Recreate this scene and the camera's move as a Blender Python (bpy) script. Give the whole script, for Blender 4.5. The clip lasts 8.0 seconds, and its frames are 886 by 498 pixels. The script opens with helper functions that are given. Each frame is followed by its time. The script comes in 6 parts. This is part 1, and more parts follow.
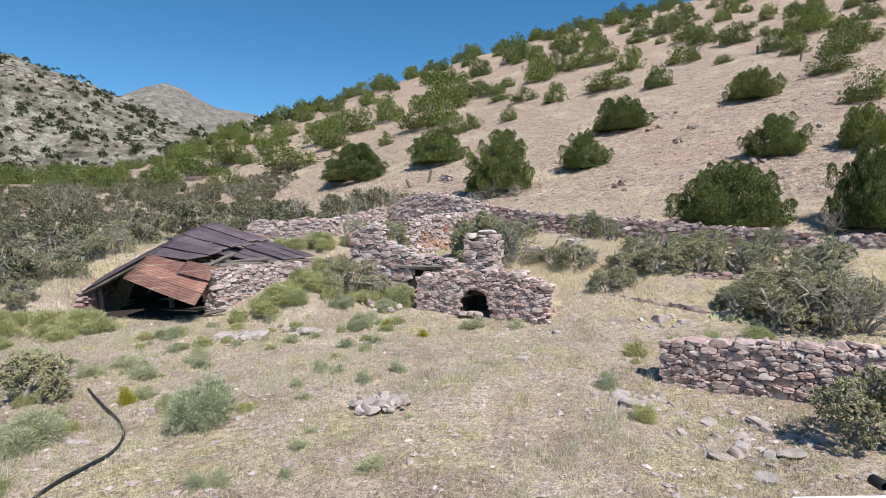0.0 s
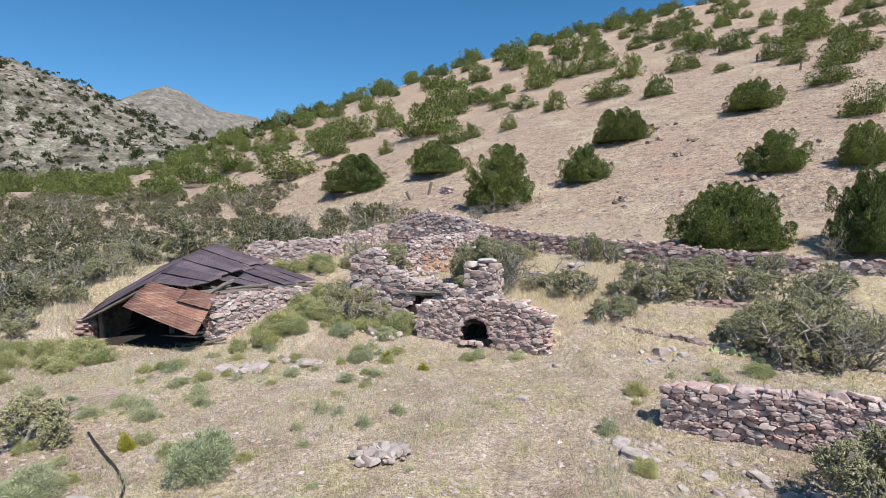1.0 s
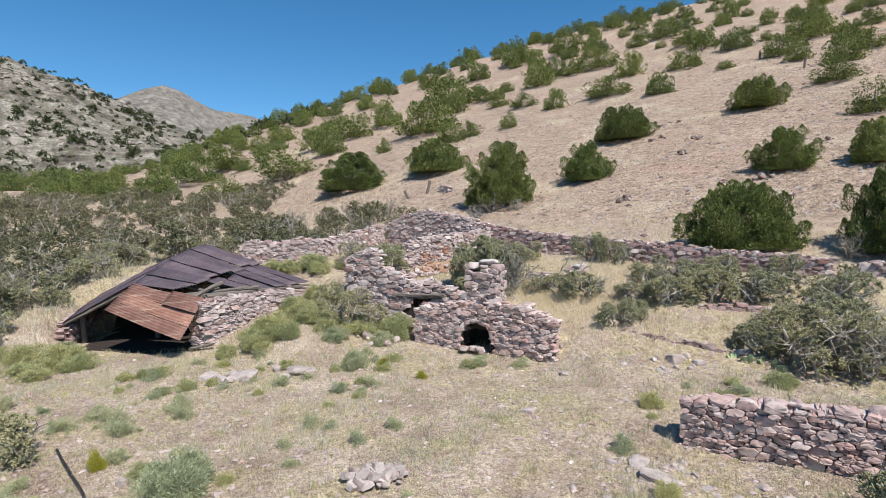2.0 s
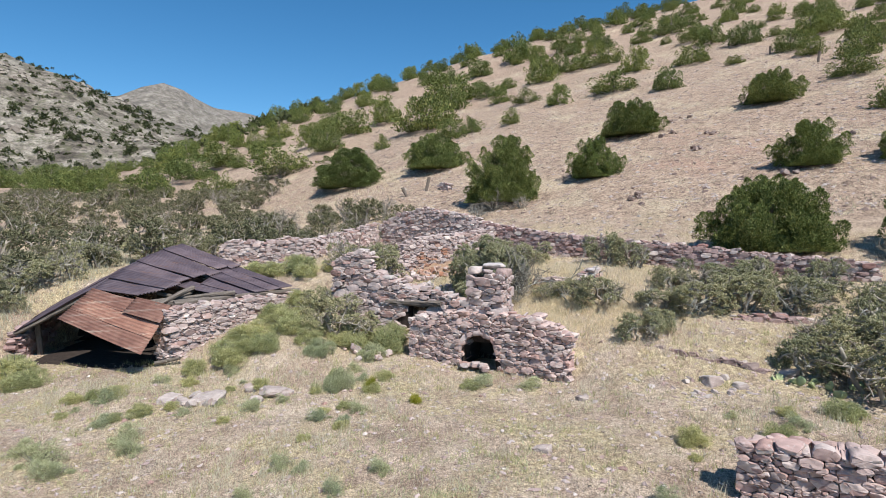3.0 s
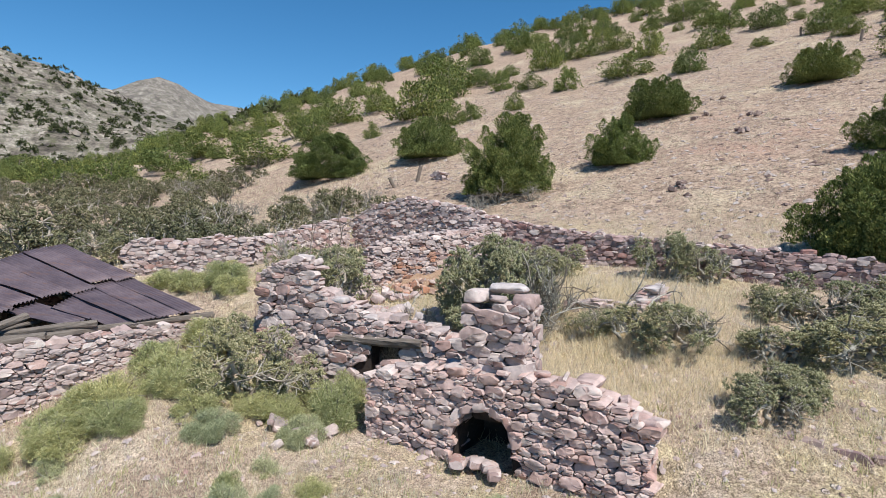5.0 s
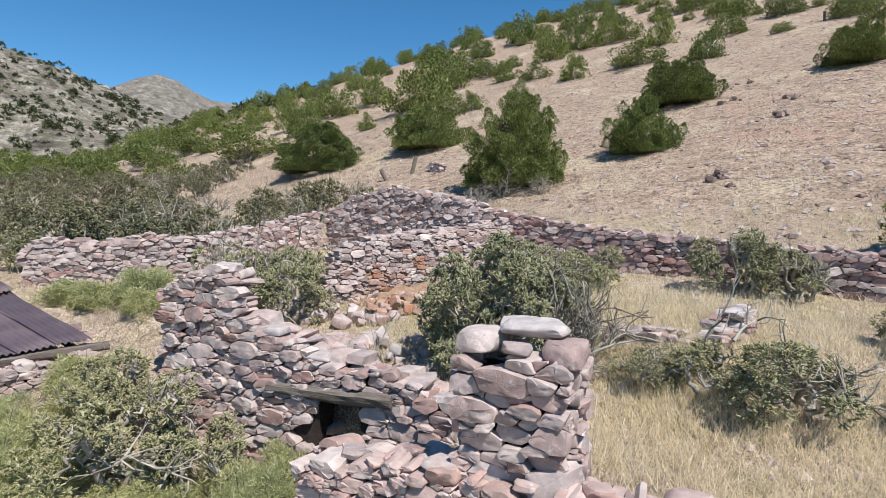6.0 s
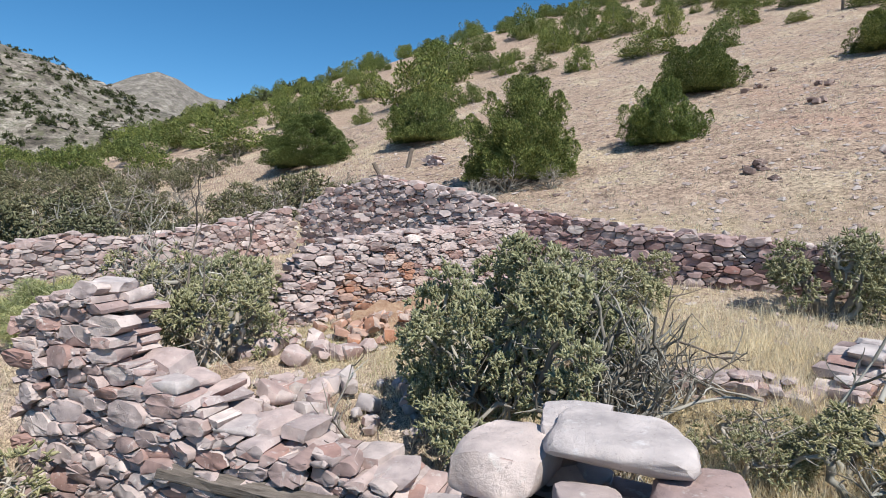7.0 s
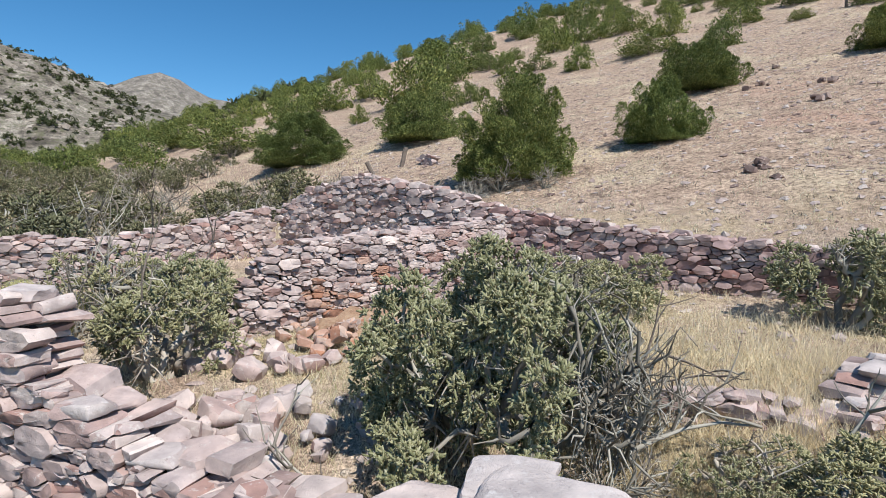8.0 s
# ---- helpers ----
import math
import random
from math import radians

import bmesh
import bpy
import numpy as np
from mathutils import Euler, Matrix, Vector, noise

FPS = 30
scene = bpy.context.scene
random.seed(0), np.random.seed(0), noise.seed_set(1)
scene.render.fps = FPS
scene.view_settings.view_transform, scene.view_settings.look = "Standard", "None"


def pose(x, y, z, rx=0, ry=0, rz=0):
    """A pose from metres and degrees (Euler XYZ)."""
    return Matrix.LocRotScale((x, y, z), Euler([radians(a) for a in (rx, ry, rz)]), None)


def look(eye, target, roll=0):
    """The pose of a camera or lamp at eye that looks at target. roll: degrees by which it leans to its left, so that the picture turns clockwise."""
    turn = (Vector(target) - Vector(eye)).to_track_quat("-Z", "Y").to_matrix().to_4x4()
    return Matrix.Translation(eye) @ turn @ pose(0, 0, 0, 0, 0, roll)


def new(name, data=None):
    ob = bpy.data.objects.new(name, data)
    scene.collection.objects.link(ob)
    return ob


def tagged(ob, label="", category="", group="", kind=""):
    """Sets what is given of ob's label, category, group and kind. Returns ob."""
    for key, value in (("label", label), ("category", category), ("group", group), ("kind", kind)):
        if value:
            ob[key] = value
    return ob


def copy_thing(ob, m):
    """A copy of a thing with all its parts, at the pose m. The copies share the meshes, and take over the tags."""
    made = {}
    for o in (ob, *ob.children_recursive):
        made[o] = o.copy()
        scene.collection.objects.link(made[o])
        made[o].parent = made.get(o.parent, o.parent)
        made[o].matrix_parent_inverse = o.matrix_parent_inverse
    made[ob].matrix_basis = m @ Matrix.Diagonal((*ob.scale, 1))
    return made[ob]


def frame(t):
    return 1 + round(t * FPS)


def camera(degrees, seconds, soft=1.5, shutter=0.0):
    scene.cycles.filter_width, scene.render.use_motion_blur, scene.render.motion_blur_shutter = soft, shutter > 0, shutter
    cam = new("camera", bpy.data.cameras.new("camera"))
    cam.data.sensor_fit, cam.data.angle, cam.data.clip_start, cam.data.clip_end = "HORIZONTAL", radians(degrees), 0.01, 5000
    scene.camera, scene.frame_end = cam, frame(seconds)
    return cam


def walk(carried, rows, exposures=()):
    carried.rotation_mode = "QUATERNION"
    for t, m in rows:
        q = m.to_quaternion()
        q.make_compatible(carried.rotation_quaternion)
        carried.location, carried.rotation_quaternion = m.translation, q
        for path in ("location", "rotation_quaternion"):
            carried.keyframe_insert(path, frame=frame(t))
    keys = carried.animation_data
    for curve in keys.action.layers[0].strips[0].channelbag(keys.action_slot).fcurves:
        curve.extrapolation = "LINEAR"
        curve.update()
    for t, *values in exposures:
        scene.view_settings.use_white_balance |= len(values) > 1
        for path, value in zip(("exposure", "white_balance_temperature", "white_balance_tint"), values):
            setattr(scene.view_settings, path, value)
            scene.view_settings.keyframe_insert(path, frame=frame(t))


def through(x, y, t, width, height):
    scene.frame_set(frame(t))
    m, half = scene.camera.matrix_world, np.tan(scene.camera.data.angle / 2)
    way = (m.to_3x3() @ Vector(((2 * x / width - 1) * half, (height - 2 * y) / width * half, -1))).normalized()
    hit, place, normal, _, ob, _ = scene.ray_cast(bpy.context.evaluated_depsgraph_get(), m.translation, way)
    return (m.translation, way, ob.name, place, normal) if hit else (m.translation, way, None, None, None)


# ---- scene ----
cam = camera(77.1, 8.0, soft=0.3)
PATH = [
    (0, (-0.291, 0.432, 2.663), (-0.253, 2.43, 2.58), -0.3),
    (0.5, (-0.286, 0.444, 3.208), (-0.249, 2.442, 3.128), -0.3),
    (1, (-0.281, 0.472, 3.448), (-0.244, 2.47, 3.371), -0.4),
    (1.5, (-0.313, 0.712, 3.452), (-0.272, 2.71, 3.373), -0.3),
    (1.7, (-0.31, 0.924, 3.442), (-0.267, 2.922, 3.364), -0.4),
    (3, (-0.212, 3.199, 3.431), (-0.17, 5.196, 3.35), -0.2),
    (3.5, (-0.184, 4.405, 3.445), (-0.138, 6.403, 3.361), -0.1),
    (4, (-0.105, 5.78, 3.426), (-0.058, 7.778, 3.34), -0.0),
    (4.2, (-0.101, 6.35, 3.428), (-0.048, 8.347, 3.34), 0.1),
    (5.3, (0.31, 9.844, 3.365), (0.355, 11.842, 3.274), 0.2),
    (5.5, (0.368, 10.5, 3.362), (0.411, 12.498, 3.268), 0.2),
    (6, (0.47, 12.202, 3.324), (0.514, 14.2, 3.228), 0.2),
    (6.5, (0.589, 13.68, 3.313), (0.632, 15.677, 3.216), 0.2),
    (7, (0.602, 14.605, 3.303), (0.647, 16.602, 3.202), 0.3),
    (7.5, (0.636, 15.047, 3.279), (0.676, 17.044, 3.181), 0.2),
    (8, (0.966, 15.167, 3.303), (1.004, 17.165, 3.204), 0.3),
]
walk(cam, [(t, look(eye, target, roll)) for t, eye, target, roll in PATH])

# ---- light: high sun from the right, clear blue sky ----
SUN = Vector((0.30, -0.52, 0.80)).normalized()
sun = new("sun", bpy.data.lights.new("sun", "SUN"))
sun.data.energy, sun.data.angle, sun.data.color = 5.0, radians(0.53), (1.0, 0.955, 0.89)
sun.matrix_world = look(SUN * 60, (0, 0, 0))
world = bpy.data.worlds.new("clear_sky")
scene.world = world
world.use_nodes = True
sky = world.node_tree.nodes.new("ShaderNodeTexSky")
sky.sky_type, sky.sun_disc = "NISHITA", False
sky.sun_elevation = math.asin(SUN.z)
sky.sun_rotation = math.atan2(SUN.x, SUN.y)
sky.altitude, sky.air_density, sky.dust_density, sky.ozone_density = 1800, 1.0, 0.0, 3.0
deep = world.node_tree.nodes.new("ShaderNodeHueSaturation")
deep.inputs["Hue"].default_value, deep.inputs["Saturation"].default_value = 0.493, 1.27
world.node_tree.links.new(sky.outputs[0], deep.inputs["Color"])
world.node_tree.links.new(deep.outputs[0], world.node_tree.nodes["Background"].inputs[0])
world.node_tree.nodes["Background"].inputs[1].default_value = 0.116
scene.view_settings.exposure = 0.29


# ---- materials ----
def material(name, rough=0.9):
    m = bpy.data.materials.new(name)
    m.use_nodes = True
    b = m.node_tree.nodes["Principled BSDF"]
    b.inputs["Roughness"].default_value = rough
    b.inputs["Specular IOR Level"].default_value = 0.25
    return m, m.node_tree, b


def node(t, kind, **inputs):
    n = t.nodes.new("ShaderNode" + kind)
    for key, value in inputs.items():
        n.inputs[key].default_value = value
    return n


def position(t, scale=1.0):
    g = node(t, "NewGeometry")
    v = t.nodes.new("ShaderNodeVectorMath")
    v.operation = "SCALE"
    v.inputs["Scale"].default_value = scale
    t.links.new(g.outputs["Position"], v.inputs[0])
    return v.outputs[0]


def fuzz(t, scale, detail=4.0, rough=0.55, where=None):
    n = node(t, "TexNoise", Scale=scale, Detail=detail, Roughness=rough)
    t.links.new(where or position(t), n.inputs["Vector"])
    return n.outputs["Fac"]


def ramp(t, fac, stops):
    r = t.nodes.new("ShaderNodeValToRGB")
    e = r.color_ramp.elements
    while len(e) < len(stops):
        e.new(0.5)
    for k, (at, c) in enumerate(stops):
        e[k].position, e[k].color = at, (*c, 1)
    t.links.new(fac, r.inputs["Fac"])
    return r.outputs["Color"]


def mix(t, a, b, fac, how="MIX"):
    m = t.nodes.new("ShaderNodeMix")
    m.data_type, m.blend_type = "RGBA", how
    for sock, v in ((m.inputs[0], fac), (m.inputs[6], a), (m.inputs[7], b)):
        if isinstance(v, bpy.types.NodeSocket):
            t.links.new(v, sock)
        elif isinstance(v, (int, float)):
            sock.default_value = v
        else:
            sock.default_value = (*v, 1)
    return m.outputs[2]


def step(t, fac, lo, hi):
    m = node(t, "MapRange")
    m.inputs["From Min"].default_value, m.inputs["From Max"].default_value = lo, hi
    t.links.new(fac, m.inputs["Value"])
    return m.outputs["Result"]


def bump(t, b, height, strength, distance):
    n = node(t, "Bump", Strength=strength, Distance=distance)
    t.links.new(height, n.inputs["Height"])
    t.links.new(n.outputs[0], b.inputs["Normal"])


def each(t):
    """A random number for each object."""
    return t.nodes.new("ShaderNodeObjectInfo").outputs["Random"]


def island(t):
    return t.nodes.new("ShaderNodeNewGeometry").outputs["Random Per Island"]


def odd(t):
    """A random number for each object and each island in it."""
    m = t.nodes.new("ShaderNodeMath")
    m.operation = "ADD"
    t.links.new(each(t), m.inputs[0])
    t.links.new(island(t), m.inputs[1])
    w = t.nodes.new("ShaderNodeMath")
    w.operation = "FRACT"
    t.links.new(m.outputs[0], w.inputs[0])
    return w.outputs[0]


def rock_material(name, tints, source, lichen=(0.56, 0.53, 0.50)):
    m, t, b = material(name, 0.88)
    base = ramp(t, source(t), tints)
    base = mix(t, base, ramp(t, fuzz(t, 6.0, 5), [(0.3, (0.72, 0.70, 0.70)), (0.7, (1.22, 1.18, 1.15))]), 1.0, "MULTIPLY")
    base = mix(t, base, lichen, step(t, fuzz(t, 11.0, 6, 0.7), 0.58, 0.72))
    base = mix(t, base, (0.10, 0.075, 0.07), step(t, fuzz(t, 23.0, 5, 0.7), 0.62, 0.8))
    t.links.new(base, b.inputs["Base Color"])
    bump(t, b, fuzz(t, 14.0, 9, 0.72), 0.6, 0.03)
    return m


PINKS = [(0.0, (0.36, 0.27, 0.255)), (0.2, (0.475, 0.39, 0.37)), (0.42, (0.42, 0.36, 0.352)), (0.6, (0.54, 0.47, 0.445)), (0.75, (0.33, 0.275, 0.268)), (0.88, (0.35, 0.225, 0.198)), (1.0, (0.66, 0.60, 0.57))]
STONE = rock_material("pink_rubble_stone", PINKS, odd)
PALE = rock_material("bleached_cap_stone", [(0.0, (0.445, 0.397, 0.391)), (0.5, (0.517, 0.484, 0.476)), (1.0, (0.392, 0.340, 0.334))], odd, (0.59, 0.565, 0.555))
LOOSE = rock_material("weathered_loose_stone", [(0.0, (0.375, 0.318, 0.297)), (0.5, (0.458, 0.414, 0.389)), (1.0, (0.333, 0.263, 0.244))], odd)
DARKPINK = rock_material("dark_pink_rubble_stone", [(at, (0.80 * c[0], 0.70 * c[1], 0.70 * c[2])) for at, c in PINKS], odd, (0.334, 0.312, 0.304))
REDPINK = rock_material("red_pink_rubble_stone", [(0.0, (0.43, 0.29, 0.262)), (0.3, (0.52, 0.405, 0.378)), (0.55, (0.45, 0.352, 0.33)), (0.8, (0.57, 0.495, 0.465)), (1.0, (0.37, 0.24, 0.208))], odd)
GREYROCK = rock_material("grey_ledge_rock", [(0.0, (0.15, 0.13, 0.11)), (0.6, (0.26, 0.235, 0.20)), (1.0, (0.34, 0.315, 0.27))], odd, (0.32, 0.30, 0.27))
OUTCROP = rock_material("dark_outcrop_rock", [(0.0, (0.14, 0.10, 0.09)), (0.6, (0.25, 0.19, 0.17)), (1.0, (0.36, 0.29, 0.26))], odd)
BURNT = rock_material("rust_red_stone", [(0.0, (0.38, 0.195, 0.125)), (0.35, (0.43, 0.31, 0.26)), (0.6, (0.43, 0.265, 0.185)), (0.8, (0.46, 0.39, 0.36)), (1.0, (0.50, 0.39, 0.33))], odd, (0.46, 0.37, 0.32))
DARKROW = rock_material("dark_footing_stone", [(0.0, (0.22, 0.15, 0.15)), (0.5, (0.28, 0.21, 0.20)), (1.0, (0.34, 0.27, 0.25))], odd)
SOOT = rock_material("sooty_stone", [(0.0, (0.03, 0.026, 0.024)), (1.0, (0.06, 0.05, 0.045))], odd, (0.08, 0.07, 0.065))


def earth_material(name, a, c):
    m, t, b = material(name, 0.95)
    t.links.new(ramp(t, fuzz(t, 9.0, 6, 0.7), [(0.3, a), (0.7, c)]), b.inputs["Base Color"])
    bump(t, b, fuzz(t, 40.0, 6, 0.7), 0.7, 0.03)
    return m


# earth fill darkened to near-black: deep shade of gaps and recesses in its colour
CORE = earth_material("shade_dark_earth_fill", (0.022, 0.017, 0.015), (0.06, 0.045, 0.038))
RED_EARTH = earth_material("rust_red_earth", (0.22, 0.125, 0.08), (0.40, 0.29, 0.20))


def ground_material():
    m, t, b = material("dry_hillside_soil", 0.95)
    g = node(t, "NewGeometry")
    xyz = t.nodes.new("ShaderNodeSeparateXYZ")
    t.links.new(g.outputs["Position"], xyz.inputs[0])
    soil = ramp(t, fuzz(t, 0.8, 7, 0.65), [(0.36, (0.29, 0.215, 0.165)), (0.5, (0.41, 0.32, 0.248)), (0.64, (0.50, 0.41, 0.325))])
    straw = ramp(t, fuzz(t, 7.0, 5, 0.7), [(0.38, (0.33, 0.265, 0.165)), (0.62, (0.51, 0.43, 0.285))])
    soil = mix(t, soil, straw, step(t, fuzz(t, 0.45, 7, 0.75), 0.47, 0.58))
    soil = mix(t, soil, (0.33, 0.27, 0.225), step(t, fuzz(t, 1.3, 6, 0.75), 0.56, 0.66))
    pebble = node(t, "TexVoronoi", Scale=7.0)
    t.links.new(position(t), pebble.inputs["Vector"])
    chance = t.nodes.new("ShaderNodeSeparateColor")
    t.links.new(pebble.outputs["Color"], chance.inputs[0])
    spot = t.nodes.new("ShaderNodeMath")
    spot.operation = "MULTIPLY"
    t.links.new(step(t, pebble.outputs["Distance"], 0.34, 0.26), spot.inputs[0])
    t.links.new(step(t, chance.outputs[0], 0.93, 0.96), spot.inputs[1])
    soil = mix(t, soil, ramp(t, chance.outputs[1], [(0.0, (0.30, 0.20, 0.17)), (0.6, (0.45, 0.38, 0.33)), (1.0, (0.58, 0.53, 0.48))]), spot.outputs[0])
    soil = mix(t, soil, ramp(t, fuzz(t, 11.0, 6, 0.8), [(0.38, (0.6, 0.57, 0.54)), (0.5, (1.0, 1.0, 1.0)), (0.62, (1.3, 1.3, 1.28))]), 1.0, "MULTIPLY")
    soil = mix(t, soil, ramp(t, fuzz(t, 42.0, 6, 0.8), [(0.40, (0.32, 0.30, 0.28)), (0.5, (1.0, 1.0, 1.0)), (0.60, (1.5, 1.5, 1.48))]), 1.0, "MULTIPLY")
    # pinkish scree with thin bleached grass on the near hill
    scree = ramp(t, fuzz(t, 2.2, 8, 0.72), [(0.34, (0.14, 0.10, 0.08)), (0.44, (0.28, 0.206, 0.156)), (0.54, (0.378, 0.283, 0.215)), (0.66, (0.475, 0.37, 0.28))])
    scree = mix(t, scree, (0.44, 0.36, 0.26), step(t, fuzz(t, 0.22, 6, 0.7), 0.52, 0.66))
    scree = mix(t, scree, (0.38, 0.25, 0.19), step(t, fuzz(t, 0.09, 5, 0.7), 0.58, 0.72))
    scree = mix(t, scree, ramp(t, fuzz(t, 9.0, 8, 0.8), [(0.40, (0.35, 0.32, 0.30)), (0.5, (1.0, 1.0, 1.0)), (0.60, (1.4, 1.4, 1.38))]), 1.0, "MULTIPLY")
    up = step(t, xyz.outputs["Z"], 2.6, 4.2)
    soil = mix(t, soil, scree, up)
    # grey ledgy rock on the far slopes
    grey = ramp(t, fuzz(t, 0.12, 9, 0.72), [(0.38, (0.07, 0.06, 0.05)), (0.48, (0.165, 0.145, 0.12)), (0.6, (0.29, 0.265, 0.225))])
    grey = mix(t, grey, ramp(t, fuzz(t, 0.9, 8, 0.85), [(0.40, (0.35, 0.35, 0.35)), (0.5, (1.0, 1.0, 1.0)), (0.60, (1.5, 1.48, 1.45))]), 1.0, "MULTIPLY")
    grey = mix(t, grey, (0.10, 0.10, 0.06), step(t, fuzz(t, 0.35, 6, 0.75), 0.50, 0.64))
    left = t.nodes.new("ShaderNodeMath")
    left.operation = "MULTIPLY"
    t.links.new(step(t, xyz.outputs["Y"], 135.0, 165.0), left.inputs[0])
    t.links.new(step(t, xyz.outputs["X"], -45.0, -75.0), left.inputs[1])
    soil = mix(t, soil, grey, left.outputs[0])
    # haze of the air towards the distant peak, mixed into the ground colour
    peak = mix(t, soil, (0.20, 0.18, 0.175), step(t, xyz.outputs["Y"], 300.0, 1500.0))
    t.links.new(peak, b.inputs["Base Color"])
    lump = t.nodes.new("ShaderNodeMath")
    lump.operation = "MULTIPLY_ADD"
    lump.inputs[1].default_value = 1.0
    t.links.new(spot.outputs[0], lump.inputs[0])
    t.links.new(fuzz(t, 18.0, 8, 0.7), lump.inputs[2])
    bump(t, b, lump.outputs[0], 0.9, 0.05)
    return m


def leaf_material(name, stops, rough=0.7, through=0.25, source=island):
    m, t, b = material(name, rough)
    colour = ramp(t, source(t), stops)
    colour = mix(t, colour, ramp(t, each(t), [(0.0, (0.82, 0.86, 0.8)), (1.0, (1.18, 1.12, 1.0))]), 1.0, "MULTIPLY")
    t.links.new(colour, b.inputs["Base Color"])
    glow = node(t, "BsdfTranslucent")
    t.links.new(colour, glow.inputs["Color"])
    both = t.nodes.new("ShaderNodeMixShader")
    both.inputs[0].default_value = through
    t.links.new(b.outputs[0], both.inputs[1])
    t.links.new(glow.outputs[0], both.inputs[2])
    t.links.new(both.outputs[0], t.nodes["Material Output"].inputs["Surface"])
    return m


JUNIPER = leaf_material("juniper_foliage", [(0.0, (0.045, 0.064, 0.021)), (0.5, (0.123, 0.162, 0.049)), (0.85, (0.212, 0.246, 0.081)), (1.0, (0.306, 0.325, 0.123))], 0.7, 0.1)
JUNIPER_PALE = leaf_material("yellowish_juniper_foliage", [(0.0, (0.062, 0.087, 0.029)), (0.5, (0.155, 0.196, 0.057)), (1.0, (0.289, 0.319, 0.097))], 0.7, 0.1)
SCRUB = leaf_material("dark_hill_scrub", [(0.0, (0.040, 0.052, 0.024)), (1.0, (0.088, 0.104, 0.048))], 0.8, 0.1)
CHOLLA = leaf_material("cholla_joints", [(0.0, (0.127, 0.132, 0.068)), (0.5, (0.235, 0.235, 0.136)), (0.9, (0.336, 0.326, 0.208)), (1.0, (0.417, 0.400, 0.291))], 0.8, 0.0)
SPINE = leaf_material("straw_cholla_spines", [(0.0, (0.46, 0.43, 0.30)), (0.6, (0.66, 0.62, 0.46)), (1.0, (0.80, 0.76, 0.62))], 0.8, 0.3)
BRUSH_GREEN = leaf_material("dull_brush_joints", [(0.0, (0.066, 0.070, 0.039)), (0.5, (0.131, 0.135, 0.080)), (0.85, (0.213, 0.212, 0.135)), (1.0, (0.312, 0.295, 0.221))], 0.75, 0.08)
SAGE = leaf_material("grey_green_sage", [(0.0, (0.26, 0.29, 0.18)), (0.6, (0.43, 0.46, 0.30)), (1.0, (0.62, 0.62, 0.45))], 0.8, 0.3)
LUSH = leaf_material("green_weeds", [(0.0, (0.27, 0.29, 0.13)), (0.6, (0.45, 0.46, 0.24)), (1.0, (0.68, 0.64, 0.42))], 0.8, 0.35)
BRIGHT = leaf_material("yellow_green_broomweed", [(0.0, (0.24, 0.26, 0.03)), (0.6, (0.36, 0.36, 0.05)), (1.0, (0.46, 0.42, 0.09))], 0.8, 0.3)
STRAW = leaf_material("bleached_grass", [(0.0, (0.52, 0.465, 0.355)), (0.5, (0.68, 0.625, 0.50)), (1.0, (0.82, 0.775, 0.66))], 0.8, 0.45)
TWIG = leaf_material("grey_dead_twigs", [(0.0, (0.144, 0.126, 0.113)), (0.6, (0.288, 0.266, 0.248)), (1.0, (0.432, 0.414, 0.396))], 0.9, 0.0)
PAD = leaf_material("prickly_pear_pads", [(0.0, (0.27, 0.33, 0.18)), (1.0, (0.40, 0.45, 0.27))], 0.6, 0.05)


def wood_material(name, a, c):
    m, t, b = material(name, 0.85)
    w = node(t, "TexNoise", Scale=3.0, Detail=8.0, Roughness=0.7)
    co = t.nodes.new("ShaderNodeTexCoord")
    mp = node(t, "Mapping", Scale=(1.0, 14.0, 14.0))
    t.links.new(co.outputs["Object"], mp.inputs[0])
    t.links.new(mp.outputs[0], w.inputs["Vector"])
    t.links.new(ramp(t, w.outputs["Fac"], [(0.3, a), (0.7, c)]), b.inputs["Base Color"])
    bump(t, b, w.outputs["Fac"], 0.8, 0.02)
    return m


WOOD = wood_material("silvered_beam", (0.06, 0.048, 0.04), (0.25, 0.215, 0.185))
BARK = wood_material("juniper_bark", (0.10, 0.08, 0.065), (0.24, 0.2, 0.17))


def sheet_material(name, stops, streak):
    m, t, b = material(name, 0.62)
    b.inputs["Metallic"].default_value = 0.15
    base = ramp(t, fuzz(t, 2.6, 7, 0.65), stops)
    co = t.nodes.new("ShaderNodeTexCoord")
    mp = node(t, "Mapping", Rotation=(0.0, 0.0, 0.36), Scale=(0.5, 7.0, 7.0))
    t.links.new(co.outputs["Object"], mp.inputs[0])
    base = mix(t, base, streak, step(t, fuzz(t, 1.0, 6, 0.6, mp.outputs[0]), 0.52, 0.72))
    base = mix(t, base, ramp(t, each(t), [(0.0, (0.75, 0.75, 0.78)), (1.0, (1.25, 1.2, 1.15))]), 1.0, "MULTIPLY")
    t.links.new(base, b.inputs["Base Color"])
    bump(t, b, fuzz(t, 60.0, 4, 0.6), 0.2, 0.004)
    return m


DARK_TIN = sheet_material("dark_weathered_tin", [(0.3, (0.085, 0.067, 0.082)), (0.55, (0.125, 0.10, 0.118)), (0.75, (0.18, 0.145, 0.155))], (0.15, 0.095, 0.085))
RUST_TIN = sheet_material("rusted_tin", [(0.3, (0.19, 0.095, 0.072)), (0.55, (0.28, 0.15, 0.112)), (0.75, (0.37, 0.225, 0.165))], (0.44, 0.34, 0.27))

# ---- the lie of the land ----
def ease(a, b, x):
    t = np.clip((x - a) / (b - a), 0, 1)
    return t * t * (3 - 2 * t)


